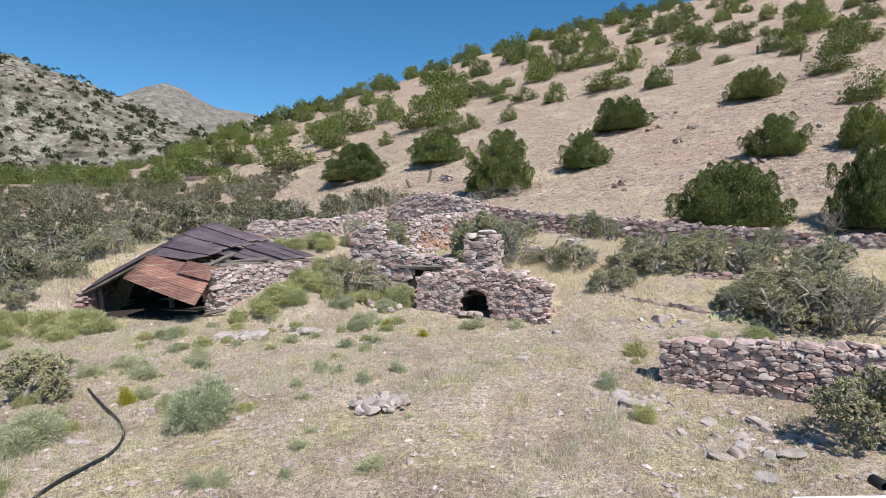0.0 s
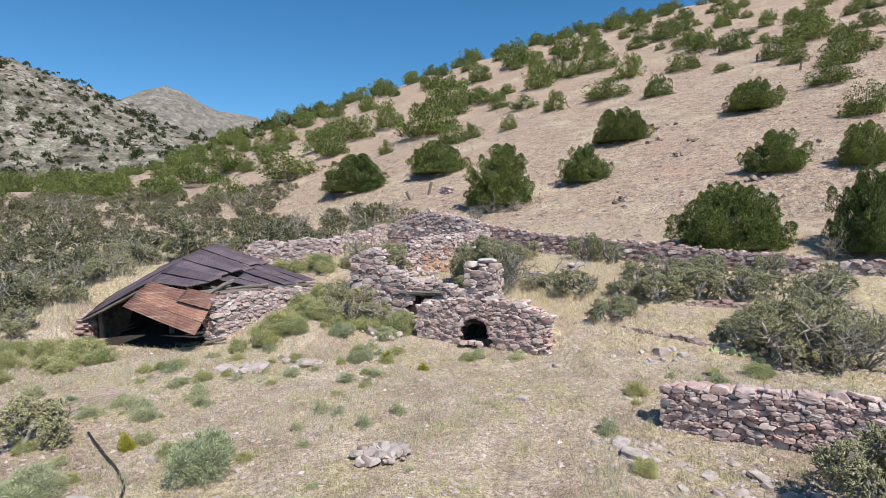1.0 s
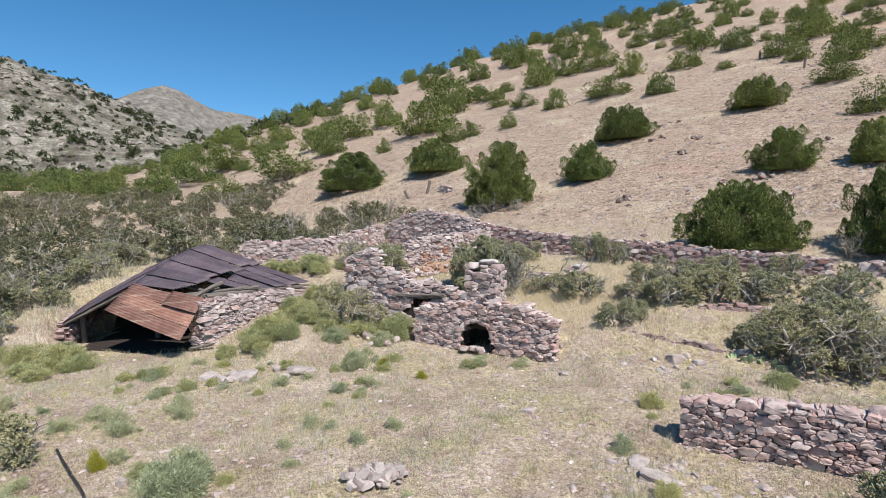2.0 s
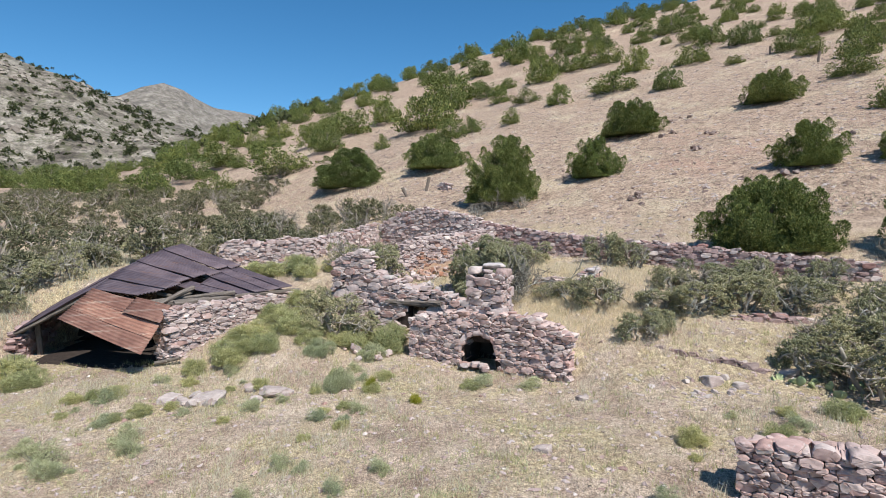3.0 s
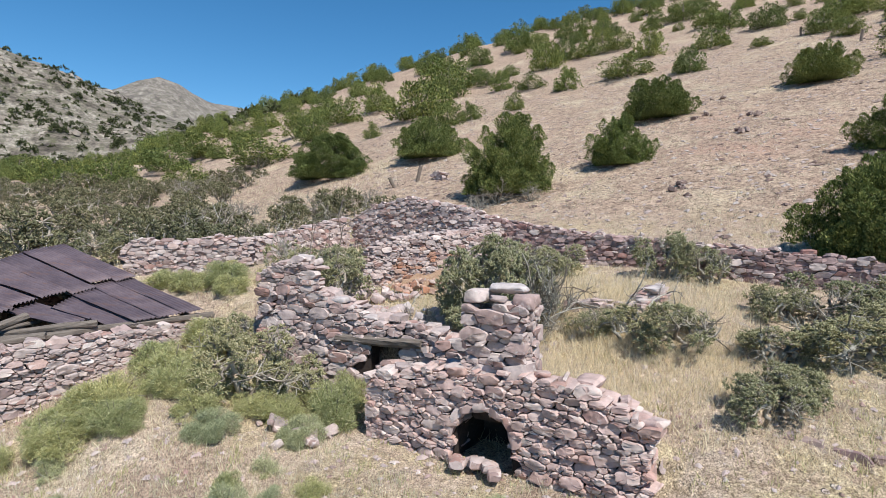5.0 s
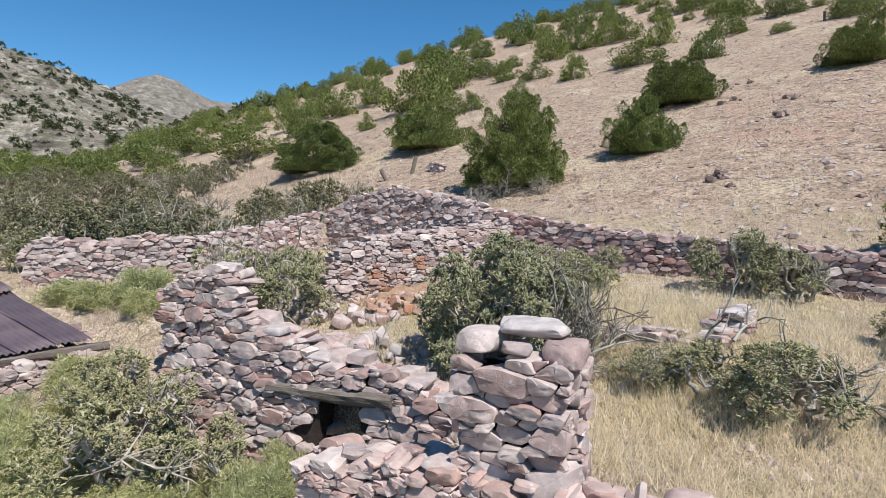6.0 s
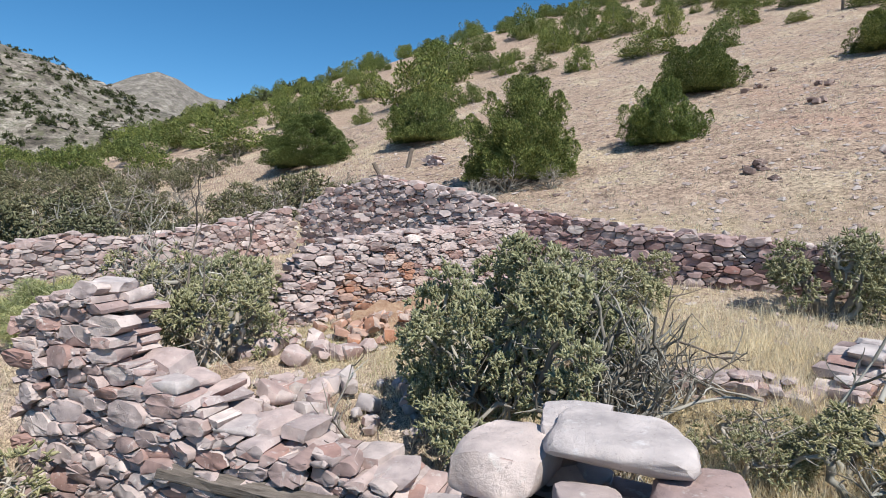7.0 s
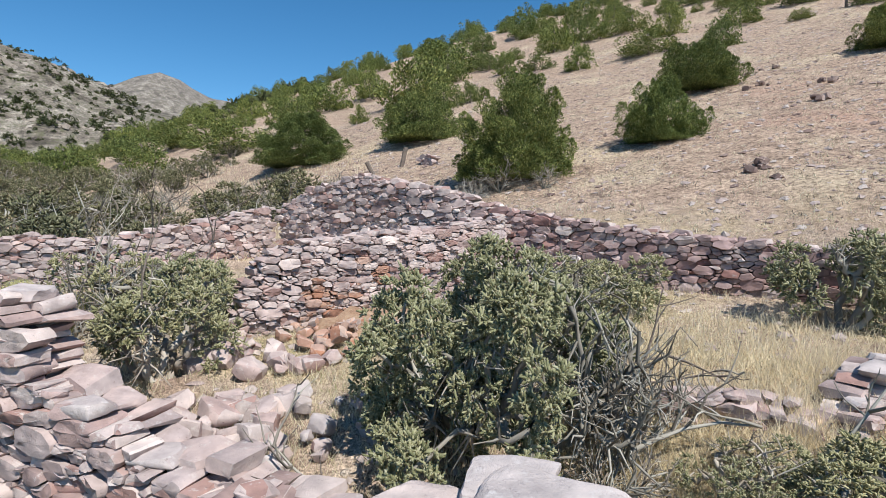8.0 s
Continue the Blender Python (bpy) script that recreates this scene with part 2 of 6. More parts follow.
def soft_max(a, b, k):
    return 0.5 * (a + b + np.sqrt((a - b) ** 2 + k * k))


FIRE_A, FIRE_B = (-0.80, 17.25), (2.75, 15.10)  # foot of the fireplace wall's face


def behind_fire(x, y):
    """Metres behind the face of the fireplace wall."""
    dx, dy = FIRE_B[0] - FIRE_A[0], FIRE_B[1] - FIRE_A[1]
    return ((y - FIRE_A[1]) * dx - (x - FIRE_A[0]) * dy) / math.hypot(dx, dy)


def ripple(x, y):
    return (np.sin(1.9 * x + 0.7 * y) * np.sin(1.3 * y - 0.5 * x + 1) * 0.03 + np.sin(0.63 * x - 0.31 * y + 2) * np.sin(0.47 * y + 0.2 * x) * 0.07
            + np.sin(5.1 * x + 2.2 * y) * np.sin(4.3 * y - 1.4 * x) * 0.012)


def ground(x, y):
    x, y = np.asarray(x, float), np.asarray(y, float)
    yard = -0.42 + 0.05 * (np.maximum(y, -40) - 9) + 0.03 * np.clip(x, -25, 12)
    v = y + 2.2 / (1 + np.exp(-np.clip((x - 2.75) / 0.6, -30, 30))) - 0.9 * (1 - ease(-5.8, -3.8, x))
    bank = np.interp(v, [0, 15.6, 16.6, 17.6, 19, 20, 21, 22, 24, 30, 46, 130, 200], [-6, -0.3, 0.2, 0.6, 0.95, 1.3, 1.6, 1.8, 2.05, 2.75, 4.6, 14, 15])
    low = soft_max(yard, bank, 0.12)
    d = behind_fire(x, y)
    window = ease(-4.2, -1.4, x) * (1 - ease(2.9, 3.3, x))
    rise = ease(0.0, 0.42, d - 1.1 + 0.75 * ease(1.7, 2.3, x))
    cut = yard * (1 - rise) + np.maximum(bank, 0.95) * rise
    low = low * (1 - window) + cut * window
    # level floor under the shed, kept up by its stone wall
    left_of = (x + 6.75) * -0.775 + (y - 17.15) * 0.632
    floor = ease(0.15, 0.4, left_of) * ease(-12.2, -11.4, x) * (1 - ease(20.6, 21.4, y))
    low = low * (1 - floor) + yard * floor
    # the sunk doorway under the lintel
    pit = np.exp(-(((x + 0.58) / 0.45) ** 2 + ((y - 18.75) / 0.5) ** 2) ** 2)
    low = low * (1 - pit) + 0.1 * pit
    over = np.maximum(y - 40, 0)
    hill = -6.65 + 0.246 * x + 0.30 * y + 0.0006 * np.minimum(over, 120) ** 2 * np.clip(1 + x / 120, 0.1, 1.2)
    crest = 150 + 0.7 * np.clip(x + 45, -120, 0)
    falls = -6.65 + 0.246 * x + 0.30 * crest + 0.0006 * 110 ** 2 * np.clip(1 + x / 120, 0.1, 1.2) - 0.3 * (y - crest)
    hill = -soft_max(-hill, -np.maximum(falls, -30), 6)
    hill = np.where(np.hypot(x, y) < 900, hill, -30)
    hill = np.minimum(hill + 0.7 * ease(108, 145, y) * ease(-40, 10, x), 160)
    z = soft_max(low, hill, 0.5)
    left = 16 + 0.37 * (y - 160) - 0.35 * (x + 110) - 1.1 * np.maximum(y - 255 - 0.2 * (x + 150), 0)
    left = left + 5 * np.sin(x / 23.0 + y / 41.0) * np.sin(y / 29.0 - x / 57.0) + 1.6 * np.sin(x / 7.1) * np.sin(y / 6.3 + x / 11.0)
    left = np.where(x < 40, np.minimum(left, 150), -30)
    z = soft_max(z, left, 4)
    far = 187 - 0.46 * np.sqrt((x + 331) ** 2 + (0.8 * (y - 720)) ** 2 + 900) + 6 * np.sin(x / 19.0 + y / 37.0) + 4 * np.sin(x / 9.0 - y / 15.0) - 2 * np.maximum(420 - y, 0)
    z = soft_max(z, far, 6)
    near = 1 - ease(30, 60, np.hypot(x, y - 15))
    return z + ripple(x, y) * (0.5 + 0.5 * near) + 0.25 * (1 - near) * np.sin(x / 3.1 + y / 5.3) * np.sin(y / 3.7 - x / 6.1)


def gz(x, y):
    return float(ground(x, y))



# ---- building helpers ----
def mesh_of(name, verts, faces, mat, smooth=False):
    me = bpy.data.meshes.new(name)
    me.from_pydata([tuple(v) for v in verts], [], [tuple(f) for f in faces])
    me.materials.append(mat)
    if smooth:
        me.polygons.foreach_set("use_smooth", [True] * len(me.polygons))
    me.update()
    return me


def big_mesh(name, verts, tris, mat, flat=False):
    """A mesh from arrays of corners and triangles."""
    me = bpy.data.meshes.new(name)
    me.vertices.add(len(verts))
    me.vertices.foreach_set("co", np.asarray(verts, np.float32).ravel())
    me.loops.add(len(tris) * 3)
    me.loops.foreach_set("vertex_index", np.asarray(tris, np.int32).ravel())
    me.polygons.add(len(tris))
    me.polygons.foreach_set("loop_start", np.arange(0, len(tris) * 3, 3, dtype=np.int32))
    me.materials.append(mat)
    me.update(calc_edges=True)
    if flat:
        me.polygons.foreach_set("use_smooth", [False] * len(me.polygons))
    return me


def empty(name, m, label="", category="", group="", kind=""):
    ob = new(name)
    ob.empty_display_size = 0.1
    ob.matrix_world = m
    return tagged(ob, label, category, group, kind)


def put(name, me, parent, m=None, label="", kind=""):
    """A mesh as a part of parent, at the pose m in the parent's own space."""
    ob = new(name, me)
    ob.parent = parent
    if m is not None:
        ob.matrix_basis = m
    return tagged(ob, label, kind=kind)


def rock_mesh(name, seed, n, mat, rough=0.13, smooth=True):
    """A broken block 1 across: the hull of a skewed box with chipped corners, its faces dented when n is 3 or more."""
    rng = random.Random(seed)
    bm = bmesh.new()
    taper, skew, lean = rng.uniform(-0.3, 0.3), rng.uniform(-0.25, 0.25), rng.uniform(-0.2, 0.2)
    for cx in (-0.5, 0.5):
        for cy in (-0.5, 0.5):
            for cz in (-0.5, 0.5):
                chip = rng.uniform(0.12, 0.46)
                for k in range(3 if n > 2 else 2):
                    c = Vector((cx, cy, cz))
                    c[k] *= 1 - 2 * chip * rng.uniform(0.4, 1.0)
                    c += Vector((rng.uniform(-1, 1), rng.uniform(-1, 1), rng.uniform(-1, 1))) * 0.15
                    c.x *= 1 + taper * c.z
                    c.z += skew * c.x * 0.6
                    c.x += lean * c.y
                    bm.verts.new(c)
    made = bmesh.ops.convex_hull(bm, input=bm.verts[:])
    bmesh.ops.delete(bm, geom=list({g for g in made["geom_interior"] + made["geom_unused"] if isinstance(g, bmesh.types.BMVert)}), context="VERTS")
    shift = Vector((rng.uniform(-50, 50), rng.uniform(-50, 50), rng.uniform(-50, 50)))
    for _ in range((n >= 3) + (n >= 5)):
        bmesh.ops.subdivide_edges(bm, edges=bm.edges[:], cuts=1, use_grid_fill=True)
        bmesh.ops.triangulate(bm, faces=bm.faces[:])
    if n >= 3:
        for _ in range(1 if n >= 5 else 0):
            bmesh.ops.smooth_vert(bm, verts=bm.verts[:], factor=0.5, use_axis_x=True, use_axis_y=True, use_axis_z=True)
        bmesh.ops.smooth_vert(bm, verts=bm.verts[:], factor=0.22, use_axis_x=True, use_axis_y=True, use_axis_z=True)
        for v in bm.verts:
            v.co += noise.noise_vector(v.co * 2.6 + shift) * rough * 0.6 + noise.noise_vector(v.co * 7.0 + shift) * rough * 0.35
    lo = Vector([min(v.co[k] for v in bm.verts) for k in range(3)])
    hi = Vector([max(v.co[k] for v in bm.verts) for k in range(3)])
    for v in bm.verts:
        v.co = Vector([(v.co[k] - lo[k]) / (hi[k] - lo[k]) - 0.5 for k in range(3)])
    bmesh.ops.triangulate(bm, faces=bm.faces[:])
    bmesh.ops.recalc_face_normals(bm, faces=bm.faces[:])
    me = bpy.data.meshes.new(name)
    bm.to_mesh(me)
    bm.free()
    me.materials.append(mat)
    me.polygons.foreach_set("use_smooth", [smooth] * len(me.polygons))
    if smooth:
        me.set_sharp_from_angle(angle=radians(24))
    return me


ROCKS = {}


def rocks(mat, fine=False):
    key = (mat.name, fine)
    if key not in ROCKS:
        ROCKS[key] = [rock_mesh("rock", 100 + k, 3 if fine else 1, mat) for k in range(26)]
    return ROCKS[key]


def line_of(points):
    """Arc length table of a polyline of (x, y, top) corners."""
    s = [0.0]
    for a, b in zip(points, points[1:]):
        s.append(s[-1] + math.hypot(b[0] - a[0], b[1] - a[1]))
    return s


def rubble_cells(rng, total, low, high, size, flush):
    """Packs a wall face with stones of mixed sizes: big ones thrown first, small ones into the gaps. Yields the middle and outline of each."""
    flat = 2.0
    reach = 0.3 * size
    cell = 0.42 * size
    z0, z1 = low - 0.05, high + reach
    px, py, r = [], [], []
    near = {}
    area = (total + 2 * reach) * (z1 - z0) * flat
    for lo, hi, share in ((0.16, 0.24, 0.8), (0.11, 0.16, 2.4), (0.075, 0.11, 5.0), (0.045, 0.075, 4.0)):
        lo, hi = lo * size, hi * size
        tries = int(share * area / (math.pi * (lo * hi)))
        cs = np.stack([rng.uniform(-reach, total + reach, tries), rng.uniform(z0 * flat, z1 * flat, tries)], 1)
        rs = rng.uniform(lo, hi, tries)
        for (cx, cy), q in zip(cs.tolist(), rs.tolist()):
            gx, gy = int(cx // cell), int(cy // cell)
            if any((px[k] - cx) ** 2 + (py[k] - cy) ** 2 < (0.84 * (r[k] + q)) ** 2 for i in (-1, 0, 1) for j in (-1, 0, 1) for k in near.get((gx + i, gy + j), ())):
                continue
            near.setdefault((gx, gy), []).append(len(r))
            px.append(cx), py.append(cy), r.append(q)
    p, r = np.stack([px, py], 1), np.array(r)
    for i in range(len(r)):
        c, q = p[i], r[i]
        if not -0.02 <= c[0] <= total + 0.02:
            continue
        gx, gy = int(c[0] // cell), int(c[1] // cell)
        beside = np.array([k for a in (-1, 0, 1) for b in (-1, 0, 1) for k in near.get((gx + a, gy + b), ()) if k != i], int)
        away = ((p[beside] - c) ** 2).sum(1)
        ring = [(c[0] + 1.7 * q * math.cos(a), c[1] + 1.7 * q * math.sin(a)) for a in np.arange(8) * math.tau / 8 + 0.39]
        cuts = []
        for j in beside[np.argsort(away)[:18]]:
            g = p[j] - c
            cuts.append((g[0], g[1], 0.5 * (p[j] @ p[j] - c @ c + q * q - r[j] * r[j])))
        if flush:
            cuts += [(-1.0, 0.0, -flush[0]), (1.0, 0.0, total - flush[1])]
        for gx, gy, k in cuts:
            made = []
            for m, (ax, ay) in enumerate(ring):
                bx, by = ring[(m + 1) % len(ring)]
                da, db = gx * ax + gy * ay - k, gx * bx + gy * by - k
                if da <= 0:
                    made.append((ax, ay))
                if da * db < 0:
                    f = da / (da - db)
                    made.append((ax + (bx - ax) * f, ay + (by - ay) * f))
            ring = made
            if len(ring) < 3:
                break
        if len(ring) < 3:
            continue
        ring = [a for a, b in zip(ring, ring[1:] + ring[:1]) if math.hypot(a[0] - b[0], a[1] - b[1]) > 0.16 * q]
        if len(ring) > 2:
            out = np.array(ring) / (1, flat)
            yield out.mean(0), out


def stone_shape(rng, out, deep, fine):
    """A quarried stone behind its outline: a rough face, a broken edge, a tapering tail. Its face looks along -y."""
    m = len(out)
    if fine:
        nxt, prv = np.roll(out, -1, 0), np.roll(out, 1, 0)
        f, g = rng.uniform(0.08, 0.24, (m, 1)), rng.uniform(0.08, 0.24, (m, 1))
        out = np.stack([out + (prv - out) * f, out + (nxt - out) * g], 1).reshape(-1, 2)
        out = out + rng.normal(size=out.shape) * 0.012 * np.ptp(out, axis=0)
        m = len(out)
    # square the outline up a little towards a block
    half = np.abs(out).max(0)
    out = out * (1 + 0.10 * (1 - np.abs(np.abs(out[:, :1]) / half[0] - np.abs(out[:, 1:]) / half[1])))
    gap = np.linalg.norm(out, axis=1)[:, None]
    out = out * (1 - np.minimum(0.3, rng.uniform(0.004, 0.011) / gap))
    wide, tall = np.ptp(out, axis=0)
    small = min(wide, 2 * tall)
    set_back = rng.uniform(-0.045, 0.04) * min(1, small / 0.13)
    tilt = rng.normal(size=2) * (0.13, 0.17)
    rise = 0.03 * small + 0.004
    rings = []
    for scale, lift, rough in ((0.55, -rise, 0.0035), (0.94, -0.6 * rise, 0.005), (1.0, 0.018 + 0.06 * small, 0.008)):
        o = out * scale + (rng.normal(size=out.shape) * 0.004 if scale < 1 else 0)
        rings.append(np.stack([o[:, 0], set_back + lift + o @ tilt + rng.normal(size=m) * rough * min(1.3, small / 0.14), o[:, 1]], 1))
    tail = out * rng.uniform(0.55, 0.92) + rng.normal(size=out.shape) * 0.012 + rng.normal(size=2) * (0.10 * wide, 0.12 * tall)
    rings.append(np.stack([tail[:, 0], np.full(m, deep), tail[:, 1]], 1))
    if not fine:
        rings.pop(0)
    v = np.concatenate([np.array([[0.0, set_back - rise * rng.uniform(0.6, 1.4), 0.0]])] + rings + [np.array([[0.0, deep, 0.0]])])
    i = np.arange(m)
    j = (i + 1) % m
    f = [np.stack([0 * i, 1 + i, 1 + j], 1)]
    for k in range(len(rings) - 1):
        a, b = 1 + k * m, 1 + (k + 1) * m
        f += [np.stack([a + i, b + i, b + j], 1), np.stack([a + i, b + j, a + j], 1)]
    f.append(np.stack([len(v) - 1 + 0 * i, b + j, b + i], 1))
    return v, np.concatenate(f)


def rubble_wall(owner, points, thick, seed, mat=None, sides=(0, 1), void=None, deep=0.25, size=1.0, fine=False, chance=None, foot=None, cap=None, parts=300, flush=None, caps=0.75):
    """Random rubble packed on both faces of a wall whose front face runs along points (x, y, top height); void(s, z)
    tells openings.
    The stones become parts of owner; an earth core, coloured shade-dark, fills the inside, loose cap stones lie on top."""
    rng = np.random.default_rng(seed)
    mat = mat or STONE
    table = line_of(points)
    total = table[-1]
    tops = [p[2] for p in points]

    def spot(s):
        s = min(max(s, 0.0), total)
        k = max(i for i in range(len(table) - 1) if table[i] <= s + 1e-9)
        a, b = points[k], points[k + 1]
        f = (s - table[k]) / (table[k + 1] - table[k])
        d = Vector((b[0] - a[0], b[1] - a[1], 0)).normalized()
        return Vector((a[0] + (b[0] - a[0]) * f, a[1] + (b[1] - a[1]) * f, 0)), d

    def top(s):
        return float(np.interp(s, table, tops)) + 0.05 * noise.noise(Vector((s * 3.1, seed, 0)))

    marks = np.linspace(0, total, 40)
    feet = [(gz(*spot(s)[0].xy) if foot is None else foot) - 0.06 for s in marks]

    def floor_at(s):
        return float(np.interp(s, marks, feet))

    low = min(feet)
    high = max(tops)
    inv = owner.matrix_world.inverted()
    laid = []
    for side in sides:
        back = side == 1
        for mid, out in rubble_cells(rng, total, low, high, size, flush):
            s = total - mid[0] if back else mid[0]
            if mid[1] > top(s) - 0.02 or mid[1] < floor_at(s) - 0.08:
                continue
            if void and void(s, mid[1]):
                continue
            p, d = spot(s)
            n = Vector((-d.y, d.x, 0))
            if back:
                p, d, n = p + n * thick, -d, -n
            pick = mat
            if chance:
                pick = chance(s, mid[1]) or mat
            dp = min(thick * 0.56, deep * rng.uniform(0.8, 1.25) + 0.08 * (mid[1] > top(s) - 0.2))
            m = Matrix(((d.x, n.x, 0, p.x), (d.y, n.y, 0, p.y), (0, 0, 1, mid[1]), (0, 0, 0, 1)))
            m = m @ pose(0, 0, 0, rng.normal() * 2.5, rng.normal() * 2.0, rng.normal() * 4.0)
            laid.append((pick, m, *stone_shape(rng, out - mid, dp, fine and not back)))
    # the stones nearest the yard are parts, the rest one joined mesh a material
    laid.sort(key=lambda s: (s[1].translation - Vector((0.6, 15.0, 1.0))).length)
    for pick, m, v, f in laid[:parts]:
        me = big_mesh("stone", v, f, pick, not fine)
        if fine:
            me.set_sharp_from_angle(angle=radians(48))
        put("stone", me, owner, inv @ m)
    rest = {}
    for pick, m, v, f in laid[parts:]:
        a = np.array(inv @ m)
        rest.setdefault(pick.name, []).append((v @ a[:3, :3].T + a[:3, 3], f))
    for key, placed in rest.items():
        count = np.cumsum([0] + [len(v) for v, f in placed])
        me = big_mesh("rubble", np.concatenate([v for v, f in placed]), np.concatenate([f + c for (v, f), c in zip(placed, count)]), bpy.data.materials[key], True)
        put("rubble", me, owner, kind="stuff")
    # loose stones lying on the top
    s = 0.05
    while cap is not None and s < total - 0.05:
        w = rng.uniform(0.16, 0.44) * (0.4 + 0.5 * size)
        if rng.random() < caps and abs(top(s) - top(s + w)) < 0.8 * w and not (void and void(s, top(s) - 0.1)):
            p, d = spot(s + w / 2)
            n = Vector((-d.y, d.x, 0))
            h, dp = w * rng.uniform(0.2, 0.38), min(thick * 0.9, w * rng.uniform(0.7, 1.1))
            c = p + n * (dp / 2 - 0.02 + (thick - dp) * rng.random() ** 1.5) + Vector((0, 0, min(top(s), top(s + w)) + h * 0.25))
            m = Matrix.LocRotScale(c, Euler((rng.uniform(-0.15, 0.15), rng.uniform(-0.15, 0.15), math.atan2(d.y, d.x) + rng.uniform(-0.4, 0.4))), (w, dp, h))
            put("cap_stone", rocks(cap if rng.random() < 0.55 else mat, fine)[int(rng.integers(26))], owner, inv @ m)
        s += w * rng.uniform(0.85, 1.5)
    # the earth core, one ribbon along the wall, near-black for shade between the stones
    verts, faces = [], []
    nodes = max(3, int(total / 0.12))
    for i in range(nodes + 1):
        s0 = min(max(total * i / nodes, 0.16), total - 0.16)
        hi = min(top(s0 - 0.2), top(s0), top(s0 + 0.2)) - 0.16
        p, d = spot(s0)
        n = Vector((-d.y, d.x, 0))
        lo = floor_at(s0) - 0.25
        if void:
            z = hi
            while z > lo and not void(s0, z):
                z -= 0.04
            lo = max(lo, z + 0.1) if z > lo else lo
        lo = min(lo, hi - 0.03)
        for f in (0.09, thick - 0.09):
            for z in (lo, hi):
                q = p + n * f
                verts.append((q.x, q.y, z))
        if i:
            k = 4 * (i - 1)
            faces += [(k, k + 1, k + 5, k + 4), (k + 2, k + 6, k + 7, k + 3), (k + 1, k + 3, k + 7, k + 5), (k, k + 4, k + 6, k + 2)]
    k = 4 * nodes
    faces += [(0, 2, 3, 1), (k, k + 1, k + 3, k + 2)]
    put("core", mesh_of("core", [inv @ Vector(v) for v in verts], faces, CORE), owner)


def stone_wall(points, thick, seed, label, **more):
    x, y = points[0][0], points[0][1]
    ob = empty("stone_wall", pose(x, y, gz(x, y)), label, "stone wall")
    rubble_wall(ob, points, thick, seed, **more)
    return ob


# ---- the ground, one sheet out to the horizon ----
def spread(fine_lo, fine_hi, d, lo, hi, grow):
    mid = list(np.arange(fine_lo, fine_hi + d / 2, d))
    up, step_ = [fine_hi], d
    while up[-1] < hi:
        step_ *= grow
        up.append(up[-1] + step_)
    down, step_ = [fine_lo], d
    while down[-1] > lo:
        step_ *= grow
        down.append(down[-1] - step_)
    return np.array(down[:0:-1] + mid + up[1:])


def make_ground():
    xs, ys = spread(-10, 12, 0.18, -2600, 2600, 1.045), spread(4, 27, 0.18, -2600, 2800, 1.035)
    gx, gy = np.meshgrid(xs, ys)
    z = ground(gx, gy)
    verts = np.stack([gx.ravel(), gy.ravel(), z.ravel()], 1)
    w, h = len(xs), len(ys)
    a = (np.arange(h - 1)[:, None] * w + np.arange(w - 1)[None]).ravel()
    tris = np.concatenate([np.stack([a, a + 1, a + w + 1], 1), np.stack([a, a + w + 1, a + w], 1)])
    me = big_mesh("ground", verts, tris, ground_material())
    me.polygons.foreach_set("use_smooth", [True] * len(me.polygons))
    tagged(new("ground", me), "dry tan soil and scree rising into bare hills", "ground", kind="structure")


make_ground()

# ---- the fireplace with its chimney ----
FIRE = [(-0.80, 17.25, 1.16), (-0.3, 16.95, 1.24), (0.45, 16.49, 1.38), (1.5, 15.86, 1.42), (2.0, 15.55, 1.38), (2.4, 15.31, 1.24), (2.75, 15.10, 1.02)]
ARCH_S, ARCH_W, ARCH_Z = 1.96, 0.45, 0.46  # middle along the wall, half width, spring height


def in_arch(s, z):
    return abs(s - ARCH_S) < ARCH_W and z < ARCH_Z + 0.40 * math.sqrt(max(0, 1 - ((s - ARCH_S) / ARCH_W) ** 2))


